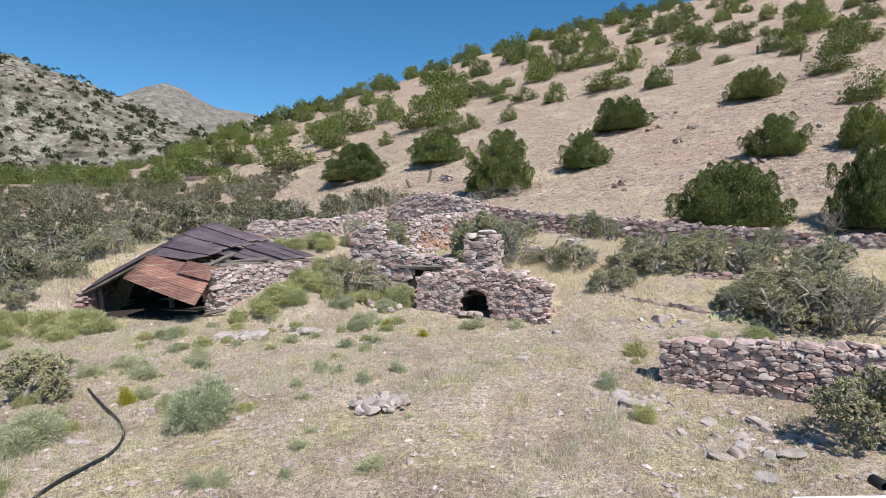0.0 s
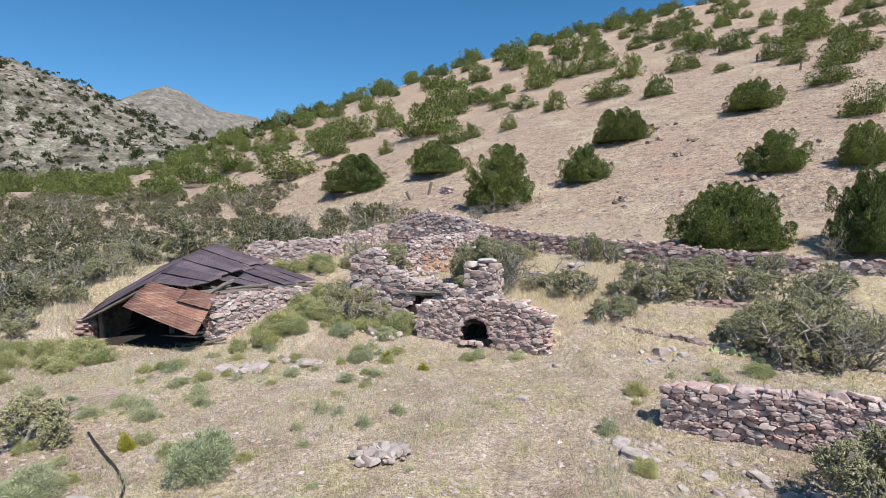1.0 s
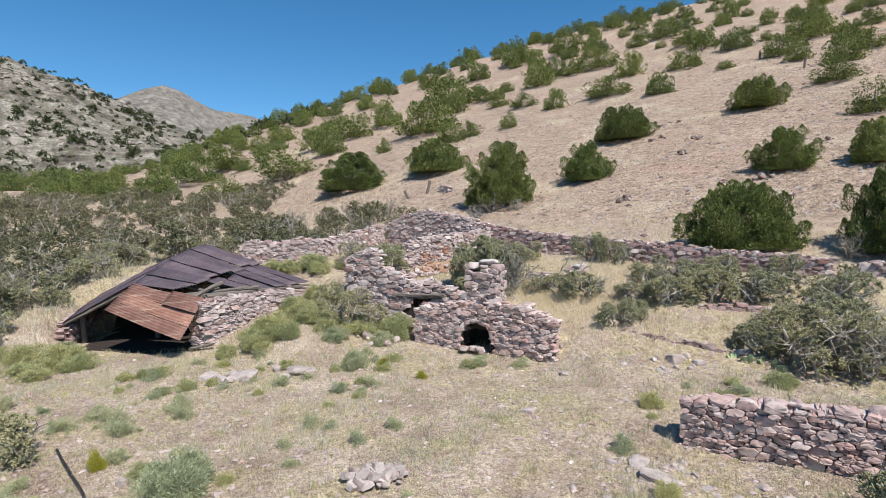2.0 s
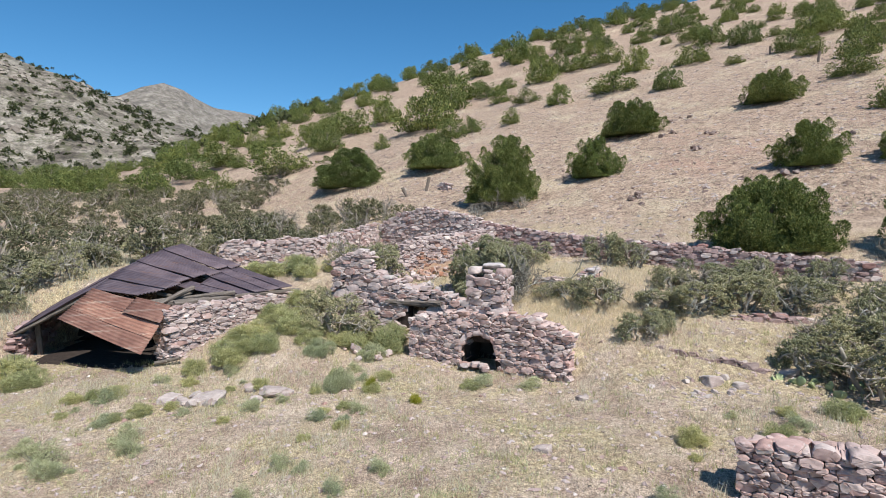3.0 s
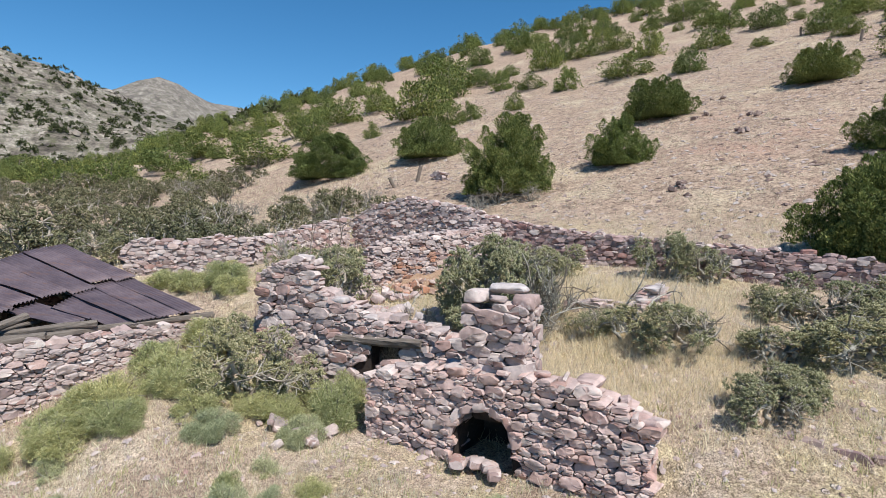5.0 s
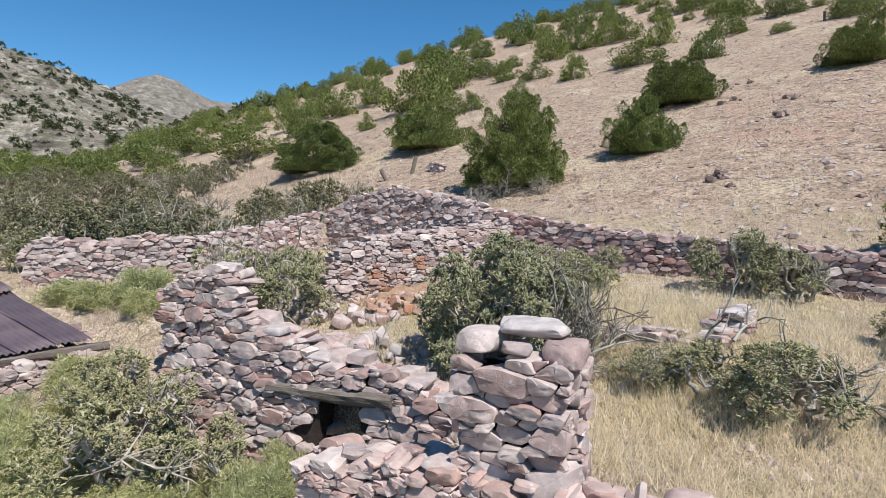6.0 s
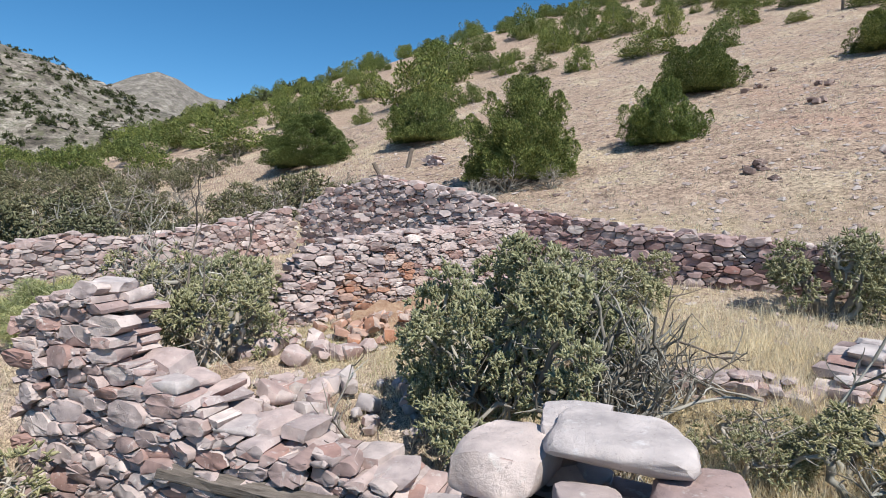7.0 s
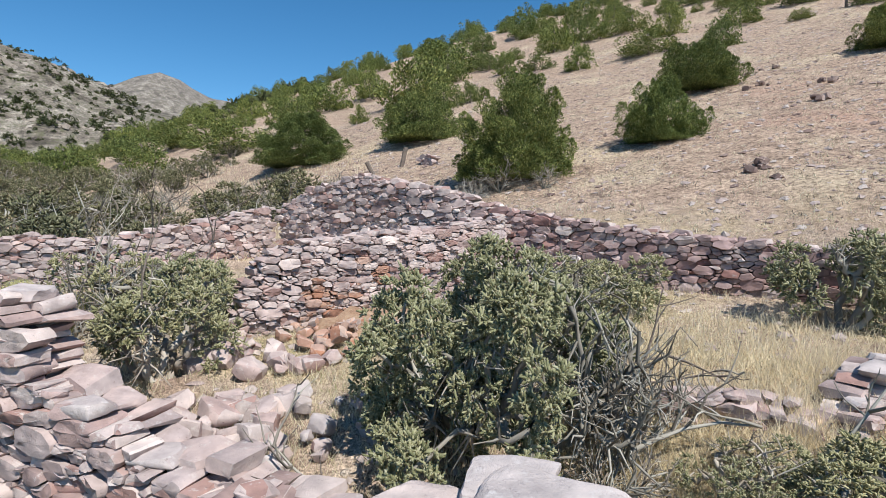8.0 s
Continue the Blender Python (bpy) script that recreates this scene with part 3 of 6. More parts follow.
def make_fireplace():
    ob = empty("ruined_fireplace", pose(0.9, 16.2, gz(0.9, 15.9)), "ruined rubble fireplace wall with arched hearth and square chimney", "fireplace")
    rubble_wall(ob, FIRE, 0.55, 11, mat=REDPINK, void=in_arch, fine=True, size=0.74, cap=STONE, parts=620, flush=(0.0, -0.1), caps=0.5)
    # chimney stack set back on the wall
    d = Vector((FIRE_B[0] - FIRE_A[0], FIRE_B[1] - FIRE_A[1], 0)).normalized()
    n = Vector((-d.y, d.x, 0))
    a = Vector((0.63, 16.60, 0))
    wide, deep = 0.98, 0.62
    top = 2.32
    ring = [a, a + d * wide, a + d * wide + n * deep, a + n * deep]
    for k in range(4):
        p, q = ring[k], ring[(k + 1) % 4]
        rubble_wall(ob, [(p.x, p.y, top - 0.03 * (k == 0)), (q.x, q.y, top)], 0.3, 40 + k, mat=STONE, sides=(0,), deep=0.3, size=1.1, fine=True, foot=0.95, parts=110, flush=(0.0, 0.0) if k % 2 == 0 else (0.2, 0.2))
    rng = random.Random(5)
    inv = ob.matrix_world.inverted()
    # rough voussoirs over the hearth
    p0 = Vector((FIRE_A[0], FIRE_A[1], 0))
    for k in range(7):
        ang = math.pi * (k + 0.5) / 7
        s = ARCH_S - (ARCH_W + 0.05) * math.cos(ang)
        z = ARCH_Z + 0.44 * math.sin(ang)
        m = Matrix.LocRotScale(p0 + d * s + n * 0.10 + Vector((0, 0, z)), Euler((rng.uniform(-0.15, 0.15), ang - math.pi / 2 + rng.uniform(-0.15, 0.15), math.atan2(d.y, d.x)), "XYZ"), (rng.uniform(0.20, 0.30), 0.30, rng.uniform(0.12, 0.17)))
        put("arch_stone", rng.choice(rocks(STONE, True)), ob, inv @ m)
    # sooty hearth inside
    bm = bmesh.new()
    pts = []
    for k in range(9):
        ang = math.pi * k / 8
        pts.append((ARCH_S - (ARCH_W + 0.04) * math.cos(ang), ARCH_Z + 0.43 * math.sin(ang)))
    pts = [(ARCH_S - ARCH_W - 0.05, -0.1)] + pts + [(ARCH_S + ARCH_W + 0.05, -0.1)]
    rows = []
    for depth, shrink in ((0.22, 1.0), (0.95, 0.8)):
        rows.append([bm.verts.new(inv @ (p0 + d * (ARCH_S + (s - ARCH_S) * shrink) + n * depth + Vector((0, 0, z)))) for s, z in pts])
    for k in range(len(pts) - 1):
        bm.faces.new((rows[0][k], rows[1][k], rows[1][k + 1], rows[0][k + 1]))
    bm.faces.new(rows[1])
    me = bpy.data.meshes.new("hearth")
    bm.to_mesh(me)
    bm.free()
    me.materials.append(SOOT)
    put("hearth", me, ob, label="soot-blackened hearth recess")
    # slabs on top of the stack
    mid = a + d * wide * 0.5 + n * 0.3
    for along, across, z, size, turn, tip, mat in ((0.08, 0.08, 2.475, (0.56, 0.42, 0.14), 0.05, -0.02, PALE), (-0.33, 0.0, 2.36, (0.36, 0.48, 0.2), -0.1, 0.05, STONE), (0.36, 0.02, 2.33, (0.32, 0.48, 0.2), 0.12, 0.08, STONE),
                                              (0.04, -0.2, 2.36, (0.24, 0.22, 0.08), 0.4, 0.1, STONE), (0.1, -0.14, 2.28, (0.28, 0.24, 0.08), -0.2, 0.0, STONE), (-0.13, 0.25, 2.45, (0.3, 0.3, 0.14), 0.3, 0.0, PALE)):
        c = mid + d * along + n * across + Vector((0, 0, z))
        m = Matrix.LocRotScale(c, Euler((0.03, tip, math.atan2(d.y, d.x) + turn)), size)
        put("cap_stone", rock_mesh("cap_stone", int(size[0] * 977 + z * 31), 5, mat, 0.07), ob, inv @ m, "broad pale flat cap stone" if z > 2.46 else "")
    # hearth sill stones
    for k in range(7):
        m = Matrix.LocRotScale(p0 + d * (ARCH_S - 0.35 + 0.11 * k) - n * rng.uniform(0.0, 0.22) + Vector((0, 0, 0.12 + rng.uniform(0, 0.08))), Euler((0, 0, rng.uniform(0, 3))), (rng.uniform(0.14, 0.26), 0.2, 0.13))
        put("sill_stone", rng.choice(rocks(STONE, True)), ob, inv @ m)


make_fireplace()

# ---- the walls of the ruined house and yard ----
FRONT_D = Vector((0.927, -0.375, 0))
FRONT = [(-3.14 + 0.927 * q, 19.62 - 0.375 * q, z) for q, z in ((0.0, 2.42), (0.3, 2.56), (0.55, 2.7), (0.9, 2.78), (1.16, 2.68), (1.26, 2.16), (1.6, 2.04), (2.1, 1.92), (2.45, 1.68), (2.95, 1.7), (3.35, 1.64), (3.7, 1.54), (4.3, 1.36))]


def in_door(s, z):
    return 2.36 < s < 3.06 and z < 1.26


def doorway_shade_box(wall):
    """A near-black box behind the opening under the lintel; its colour stands in for shade."""
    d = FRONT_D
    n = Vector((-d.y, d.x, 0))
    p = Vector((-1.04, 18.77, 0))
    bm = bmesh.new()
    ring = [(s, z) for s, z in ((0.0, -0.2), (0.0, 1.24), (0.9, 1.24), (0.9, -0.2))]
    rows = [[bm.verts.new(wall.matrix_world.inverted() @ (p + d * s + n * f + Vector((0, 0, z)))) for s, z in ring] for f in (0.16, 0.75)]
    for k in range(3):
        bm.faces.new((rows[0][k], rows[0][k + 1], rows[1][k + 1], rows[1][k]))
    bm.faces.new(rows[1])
    me = bpy.data.meshes.new("recess")
    bm.to_mesh(me)
    bm.free()
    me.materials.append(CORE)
    put("recess", me, wall, label="near-black box standing in for shade under the lintel")


front_wall = stone_wall(FRONT, 0.5, 21, "ruined rubble house wall with a stepped broken top", void=in_door, fine=True, size=0.98, cap=PALE, parts=520, flush=(0.0, -0.3), caps=0.95)
doorway_shade_box(front_wall)
stone_wall([(-1.45, 21.88, 2.15), (-1.2, 22.04, 2.7), (-0.95, 22.2, 3.0), (0.6, 23.25, 3.15), (2.2, 24.3, 3.4)], 0.5, 22, "ruined rubble cross wall stained with red earth", size=0.7, fine=True, cap=STONE, caps=0.9, chance=lambda s, z: BURNT if z < 2.75 - 0.45 * abs(s - 1.9) + 0.25 * math.sin(s * 7.1 + z * 5.3) and abs(s - 1.8) < 1.0 and math.sin(s * 41.3 + z * 57.7) > -0.6 else None)
stone_wall([(-2.4, 27.45, 3.6), (-1.6, 26.9, 4.0), (-0.45, 26.15, 4.22), (0.9, 25.25, 3.95), (2.25, 24.35, 3.5), (4.0, 23.2, 3.2), (6.0, 21.9, 2.98), (7.5, 20.9, 2.85), (9.8, 19.4, 2.6), (12.0, 18.0, 2.4)], 0.55, 23, "long dry-stone back wall of dark pink rubble", cap=STONE, size=0.7, caps=0.6, chance=lambda s, z: DARKPINK if s > 5.2 and math.sin(s * 41.3 + z * 57.7) > -0.55 else None)
stone_wall([(-8.0, 23.8, 2.75), (-7.6, 23.85, 2.98), (-6.4, 23.95, 2.9), (-5.6, 24.05, 3.05), (-4.7, 24.2, 2.95)], 0.5, 24, "pale rubble yard wall with a level top", size=0.74, cap=STONE)
stone_wall([(-4.65, 24.6, 2.95), (-3.6, 26.0, 3.25), (-2.5, 27.3, 3.6)], 0.5, 25, "pale rubble yard wall climbing the slope", size=0.74, cap=STONE)
stone_wall([(3.8, 10.35, 0.52), (4.3, 9.95, 0.62), (5.2, 9.3, 0.72), (6.6, 8.4, 0.78), (8.6, 7.1, 0.8)], 0.55, 26, "low dry-stone yard wall of flat pink slabs", mat=REDPINK, fine=True, size=0.7, cap=STONE, parts=420, caps=0.6, flush=(0.0, -0.2))
stone_wall([(12.5, 17.6, 2.3), (14.0, 16.6, 2.4), (16.5, 15.0, 2.4)], 0.5, 27, "broken end of the dry-stone back wall")

# ---- the collapsed shed ----
def sheet_mesh(name, a, b, c, d, mat, pitch=0.09, height=0.02, sag=0.0, seed=0):
    """Corrugated sheet between corners a, b (start and end of the first rib) and d, c (of the last); ribs run from a to b."""
    a, b, c, d = (Vector(p) for p in (a, b, c, d))
    wide = ((d - a).length + (c - b).length) / 2
    nv = max(4, int(wide / pitch * 6))
    nu = 7
    up = (b - a).cross(d - a).normalized()
    if up.z < 0:
        up = -up
    o = (a + b + c + d) / 4
    verts, faces = [], []
    for layer in (0, 1):
        for j in range(nv + 1):
            v = j / nv
            for i in range(nu + 1):
                u = i / nu
                p = a.lerp(b, u).lerp(d.lerp(c, u), v)
                wave = height * math.cos(v * wide / pitch * math.tau)
                warp = 0.03 * noise.noise(p * 0.9 + Vector((seed, 0, 0))) + 0.012 * noise.noise(p * 3.1) - sag * math.sin(math.pi * u) * 1.0
                verts.append(p + up * (wave + warp - 0.003 * layer) - o)
    n = (nv + 1) * (nu + 1)
    for j in range(nv):
        for i in range(nu):
            q = j * (nu + 1) + i
            faces.append((q, q + 1, q + nu + 2, q + nu + 1))
            faces.append((n + q, n + q + nu + 1, n + q + nu + 2, n + q + 1))
    rim = [i for i in range(nu + 1)] + [j * (nu + 1) + nu for j in range(1, nv + 1)] + [nv * (nu + 1) + i for i in range(nu - 1, -1, -1)] + [j * (nu + 1) for j in range(nv - 1, 0, -1)]
    for p, q in zip(rim, rim[1:] + rim[:1]):
        faces.append((p, n + p, n + q, q))
    me = mesh_of(name, verts, faces, mat, True)
    return me, o


def beam_mesh(name, length, w, h, mat, seed=0):
    """A hewn timber along x, from its near end."""
    rng = random.Random(seed)
    verts, faces = [], []
    n = 9
    for i in range(n + 1):
        x = length * i / n
        dy, dz = 0.25 * w * noise.noise(Vector((x * 0.9, seed, 0))), 0.25 * h * noise.noise(Vector((x * 0.9, seed, 7)))
        for k in range(8):
            ang = math.tau * (k + 0.5) / 8
            f = 1.08 if k % 2 else 1.0
            verts.append((x + rng.uniform(-0.01, 0.01), dy + 0.54 * w * f * math.cos(ang) + rng.uniform(-0.06, 0.06) * w, dz + 0.54 * h * f * math.sin(ang) + rng.uniform(-0.06, 0.06) * h))
    for i in range(n):
        for k in range(8):
            p, q = i * 8 + k, i * 8 + (k + 1) % 8
            faces.append((p, q, q + 8, p + 8))
    faces += [tuple(range(7, -1, -1)), tuple(n * 8 + k for k in range(8))]
    return mesh_of(name, verts, faces, mat)


def beam_pose(a, b):
    a, b = Vector(a), Vector(b)
    turn = (b - a).to_track_quat("X", "Z").to_matrix().to_4x4()
    return Matrix.Translation(a) @ turn


def beam(name, owner, a, b, w, h, mat=None, seed=0, label=""):
    me = beam_mesh(name, (Vector(b) - Vector(a)).length, w, h, mat or WOOD, seed)
    return put(name, me, owner, owner.matrix_world.inverted() @ beam_pose(a, b), label)


def make_shed():
    ob = empty("collapsed_shed", pose(-8.6, 19.2, 0), "collapsed shed with sagging dark tin roof and one rusted panel", "shed")
    inv = ob.matrix_world.inverted()
    ridge = [Vector(p) for p in ((-9.22, 18.1, 1.80), (-9.12, 19.6, 2.30), (-9.06, 21.4, 2.66), (-9.05, 23.1, 2.84))]
    eave = [Vector(p) for p in ((-6.72, 17.75, 1.52), (-6.0, 18.75, 1.60), (-5.35, 19.6, 1.66), (-4.72, 20.5, 1.72))]

    def along(line, f):
        f = f * (len(line) - 1)
        k = min(int(f), len(line) - 2)
        return line[k].lerp(line[k + 1], f - k)

    rng = random.Random(3)
    count = 7
    lift = Vector((0, 0, 0.012))
    for k in range(count):
        f0, f1 = k / count, (k + 1.06) / count
        f1 = min(f1, 1.0)
        r0, r1, e0, e1 = along(ridge, f0), along(ridge, f1), along(eave, f0), along(eave, f1)
        split = 0.60 + 0.03 * math.sin(k * 2.1)
        m0, m1 = r0.lerp(e0, split), r1.lerp(e1, split)
        ends = (m0, m1) if k else (r0.lerp(e0, 0.50), r1.lerp(e1, 0.62))
        me, o = sheet_mesh("roof_sheet", r0 + lift * (k % 2) * 2, ends[0] + lift * (k % 2) * 2, ends[1] + lift * (k % 2) * 2, r1 + lift * (k % 2) * 2, DARK_TIN, seed=k)
        put("roof_sheet", me, ob, inv @ Matrix.Translation(o))
        if k in (0, 1):
            continue
        drop = Vector((0, 0, -0.035 - 0.05 * (k in (2, 3))))
        q0, q1 = r0.lerp(e0, split - 0.03 + 0.10 * (k in (3,))), r1.lerp(e1, split - 0.03 + 0.05 * (k in (3,)))
        out = 0.9 if k == 2 else 1.06
        z0, z1 = r0.lerp(e0, out), r1.lerp(e1, out)
        slip = (e1 - e0).normalized() * (0.12 if k in (2, 3) else 0.0)
        me, o = sheet_mesh("roof_sheet", q0 + drop, z0 + drop + slip, z1 + drop + slip, q1 + drop, DARK_TIN, seed=20 + k)
        put("roof_sheet", me, ob, inv @ Matrix.Translation(o))
    # far and left slope
    left = [Vector(p) for p in ((-11.5, 18.35, 0.62), (-11.9, 20.4, 1.0), (-12.0, 23.4, 1.7))]
    for k in range(4):
        f0, f1 = k / 4, min(1.0, (k + 1.05) / 4)
        me, o = sheet_mesh("roof_sheet", along(ridge, f0), along(left, f0), along(left, f1), along(ridge, f1), DARK_TIN, seed=40 + k)
        put("roof_sheet", me, ob, inv @ Matrix.Translation(o))
    # the rusted panel hanging down in front
    tl, tr, br, bl = (Vector(p) for p in ((-9.18, 18.05, 1.84), (-6.85, 17.38, 1.36), (-7.12, 16.44, 0.36), (-9.68, 17.38, 1.10)))
    n = 3
    for k in range(n):
        f0, f1 = k / n, min(1.0, (k + 1.05) / n)
        up = Vector((0, 0, 0.012 * (n - k)))
        a, b, c, d = bl.lerp(tl, f0) + up, br.lerp(tr, f0) + up, br.lerp(tr, f1) + up, bl.lerp(tl, f1) + up
        if k == 2:
            b, c = a.lerp(b, 0.62), d.lerp(c, 0.62)
        me, o = sheet_mesh("rusted_sheet", a, b, c, d, RUST_TIN, height=0.012, seed=60 + k, sag=0.03)
        put("rusted_sheet", me, ob, inv @ Matrix.Translation(o), "orange-brown rusted corrugated sheet" if k == 0 else "")
    a, b, c, d = bl.lerp(tl, 0.60), br.lerp(tr, 0.62), tr + Vector((0.02, 0.02, 0.03)), bl.lerp(tl, 1.0)
    e0, e1 = a.lerp(b, 0.55), d.lerp(c, 0.57)
    lift = Vector((0, -0.02, 0.06))
    me, o = sheet_mesh("rusted_sheet", e0 + lift, b + lift + Vector((0.04, -0.04, 0.03)), c + lift, e1 + lift, RUST_TIN, height=0.012, seed=71, sag=-0.02)
    put("rusted_sheet", me, ob, inv @ Matrix.Translation(o), "curled rusted sheet end")
    # timbers
    beam("ridge_beam", ob, ridge[0] - Vector((0, 0.1, 0.12)), ridge[3] - Vector((0, 0, 0.12)), 0.14, 0.16, seed=1)
    beam("wall_plate", ob, (-6.85, 17.6, 1.46), (-4.35, 20.55, 1.48), 0.13, 0.12, seed=2, label="silvered log on the wall top")
    for k, f in enumerate((0.02, 0.2, 0.4, 0.62, 0.8, 0.98)):
        a, b = along(ridge, f) - Vector((0, 0, 0.18)), along(eave, f) - Vector((0, 0, 0.30))
        beam("rafter", ob, a, b + (b - a) * 0.05, 0.09, 0.1, seed=10 + k)
        a, b = along(ridge, f) - Vector((0, 0, 0.14)), along(left, f) - Vector((0, 0, 0.08))
        beam("rafter", ob, a, b, 0.09, 0.1, seed=20 + k)
    for k, f in enumerate((0.35, 0.7, 0.9)):
        a = ridge[0].lerp(eave[0], f) - Vector((0, 0, 0.16))
        b = ridge[3].lerp(eave[3], f) - Vector((0, 0, 0.22))
        beam("purlin", ob, a, b, 0.07, 0.07, seed=30 + k)
    beam("loose_rafter", ob, (-7.25, 17.45, 1.42), (-6.75, 18.55, 1.78), 0.13, 0.12, seed=41, label="broken silvered rafter poking through the roof")
    beam("loose_rafter", ob, (-7.7, 17.95, 1.45), (-5.7, 18.8, 1.60), 0.12, 0.12, seed=42)
    beam("loose_rafter", ob, (-7.4, 17.65, 1.40), (-6.2, 18.2, 1.50), 0.14, 0.13, seed=43)
    for k, (x, y, z) in enumerate(((-9.2, 19.4, 2.1), (-11.3, 19.0, 0.7), (-9.1, 21.1, 2.45))):
        beam("post", ob, (x + 0.05, y, gz(x, y) - 0.05), (x, y, z), 0.15, 0.15, BARK, seed=50 + k)
    beam("fallen_board", ob, (-7.05, 16.95, 0.08), (-6.45, 17.0, 0.2), 0.1, 0.08, seed=62)
    # near-black sheet over the floor, its colour standing in for shade under the roof
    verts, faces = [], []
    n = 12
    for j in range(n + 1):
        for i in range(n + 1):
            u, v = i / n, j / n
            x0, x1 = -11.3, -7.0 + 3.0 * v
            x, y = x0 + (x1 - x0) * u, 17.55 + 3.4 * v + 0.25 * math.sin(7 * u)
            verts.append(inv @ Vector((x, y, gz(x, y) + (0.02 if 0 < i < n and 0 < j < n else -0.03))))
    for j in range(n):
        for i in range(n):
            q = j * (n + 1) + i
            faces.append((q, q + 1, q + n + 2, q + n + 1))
    put("earth_floor", mesh_of("earth_floor", verts, faces, CORE, True), ob, label="near-black floor sheet standing in for the shade inside the shed")
    return ob


make_shed()
stone_wall([(-6.75, 17.12, 1.40), (-6.1, 17.92, 1.46), (-5.2, 19.05, 1.44), (-4.3, 20.15, 1.46), (-3.95, 20.6, 1.2)], 0.5, 28, "sunlit rubble side wall of the shed", fine=True, size=0.74, flush=(0.0, -0.2))
stone_wall([(-7.25, 17.42, 1.36), (-6.78, 17.1, 1.38)], 0.45, 29, "short rubble end of the shed wall", fine=True, size=0.74)
stone_wall([(-11.6, 21.0, 1.3), (-9.0, 21.3, 1.9), (-5.0, 21.3, 1.6)], 0.4, 30, "rubble back wall under the shed roof", sides=(0,), mat=DARKPINK)
# added wall closing the left side, so the shed's inside gets darker
stone_wall([(-11.35, 18.5, 0.55), (-11.6, 19.8, 0.8), (-11.75, 21.2, 1.1)], 0.4, 31, "added low rubble wall that keeps light out under the roof slope", mat=DARKPINK)
lintel = empty("lintel_beam", pose(-1.5, 18.95, 1.23), "silvered split timber lintel in the wall", "beam")
beam("timber", lintel, (-1.50, 18.99, 1.31), (0.07, 18.355, 1.30), 0.2, 0.15, seed=80)
beam("timber", lintel, (-1.40, 19.2, 1.31), (0.15, 18.58, 1.31), 0.2, 0.14, seed=81)

# ---- plants ----
def unit_dirs(rng, n, up=0.0):
    v = rng.normal(size=(n, 3))
    v[:, 2] += up
    return v / np.linalg.norm(v, axis=1)[:, None]


def blades(base, way, length, width, rng):
    """One slim triangle for each base point, along way."""
    n = len(base)
    side = np.cross(way, unit_dirs(rng, n))
    side /= np.linalg.norm(side, axis=1)[:, None] + 1e-9
    tip = base + way * length[:, None]
    verts = np.stack([base - side * width[:, None] / 2, base + side * width[:, None] / 2, tip], 1).reshape(-1, 3)
    return verts, np.arange(3 * n).reshape(-1, 3)


class Tubes:
    """Gathers bent tubes into one mesh."""

    def __init__(self):
        self.v, self.f, self.n = [], [], 0

    def add(self, pts, radii, sides):
        pts = np.asarray(pts, float)
        ring = np.arange(sides) * math.tau / sides
        for k, (p, r) in enumerate(zip(pts, radii)):
            d = pts[min(k + 1, len(pts) - 1)] - pts[max(k - 1, 0)]
            d /= np.linalg.norm(d) + 1e-9
            a = np.cross(d, (0.31, 0.87, 0.38) if abs(d[2]) > 0.8 else (0, 0, 1.0))
            a /= np.linalg.norm(a) + 1e-9
            b = np.cross(d, a)
            off = ring + (k % 2) * math.pi / sides
            self.v.append(p + r * (np.cos(off)[:, None] * a + np.sin(off)[:, None] * b))
        m = self.n
        for k in range(len(pts) - 1):
            for i in range(sides):
                j = (i + 1) % sides
                p, q = m + k * sides, m + (k + 1) * sides
                self.f += [(p + i, p + j, q + i), (p + j, q + j, q + i)]
        self.n += len(pts) * sides

    def mesh(self, name, mat):
        return big_mesh(name, np.concatenate(self.v), np.array(self.f), mat)


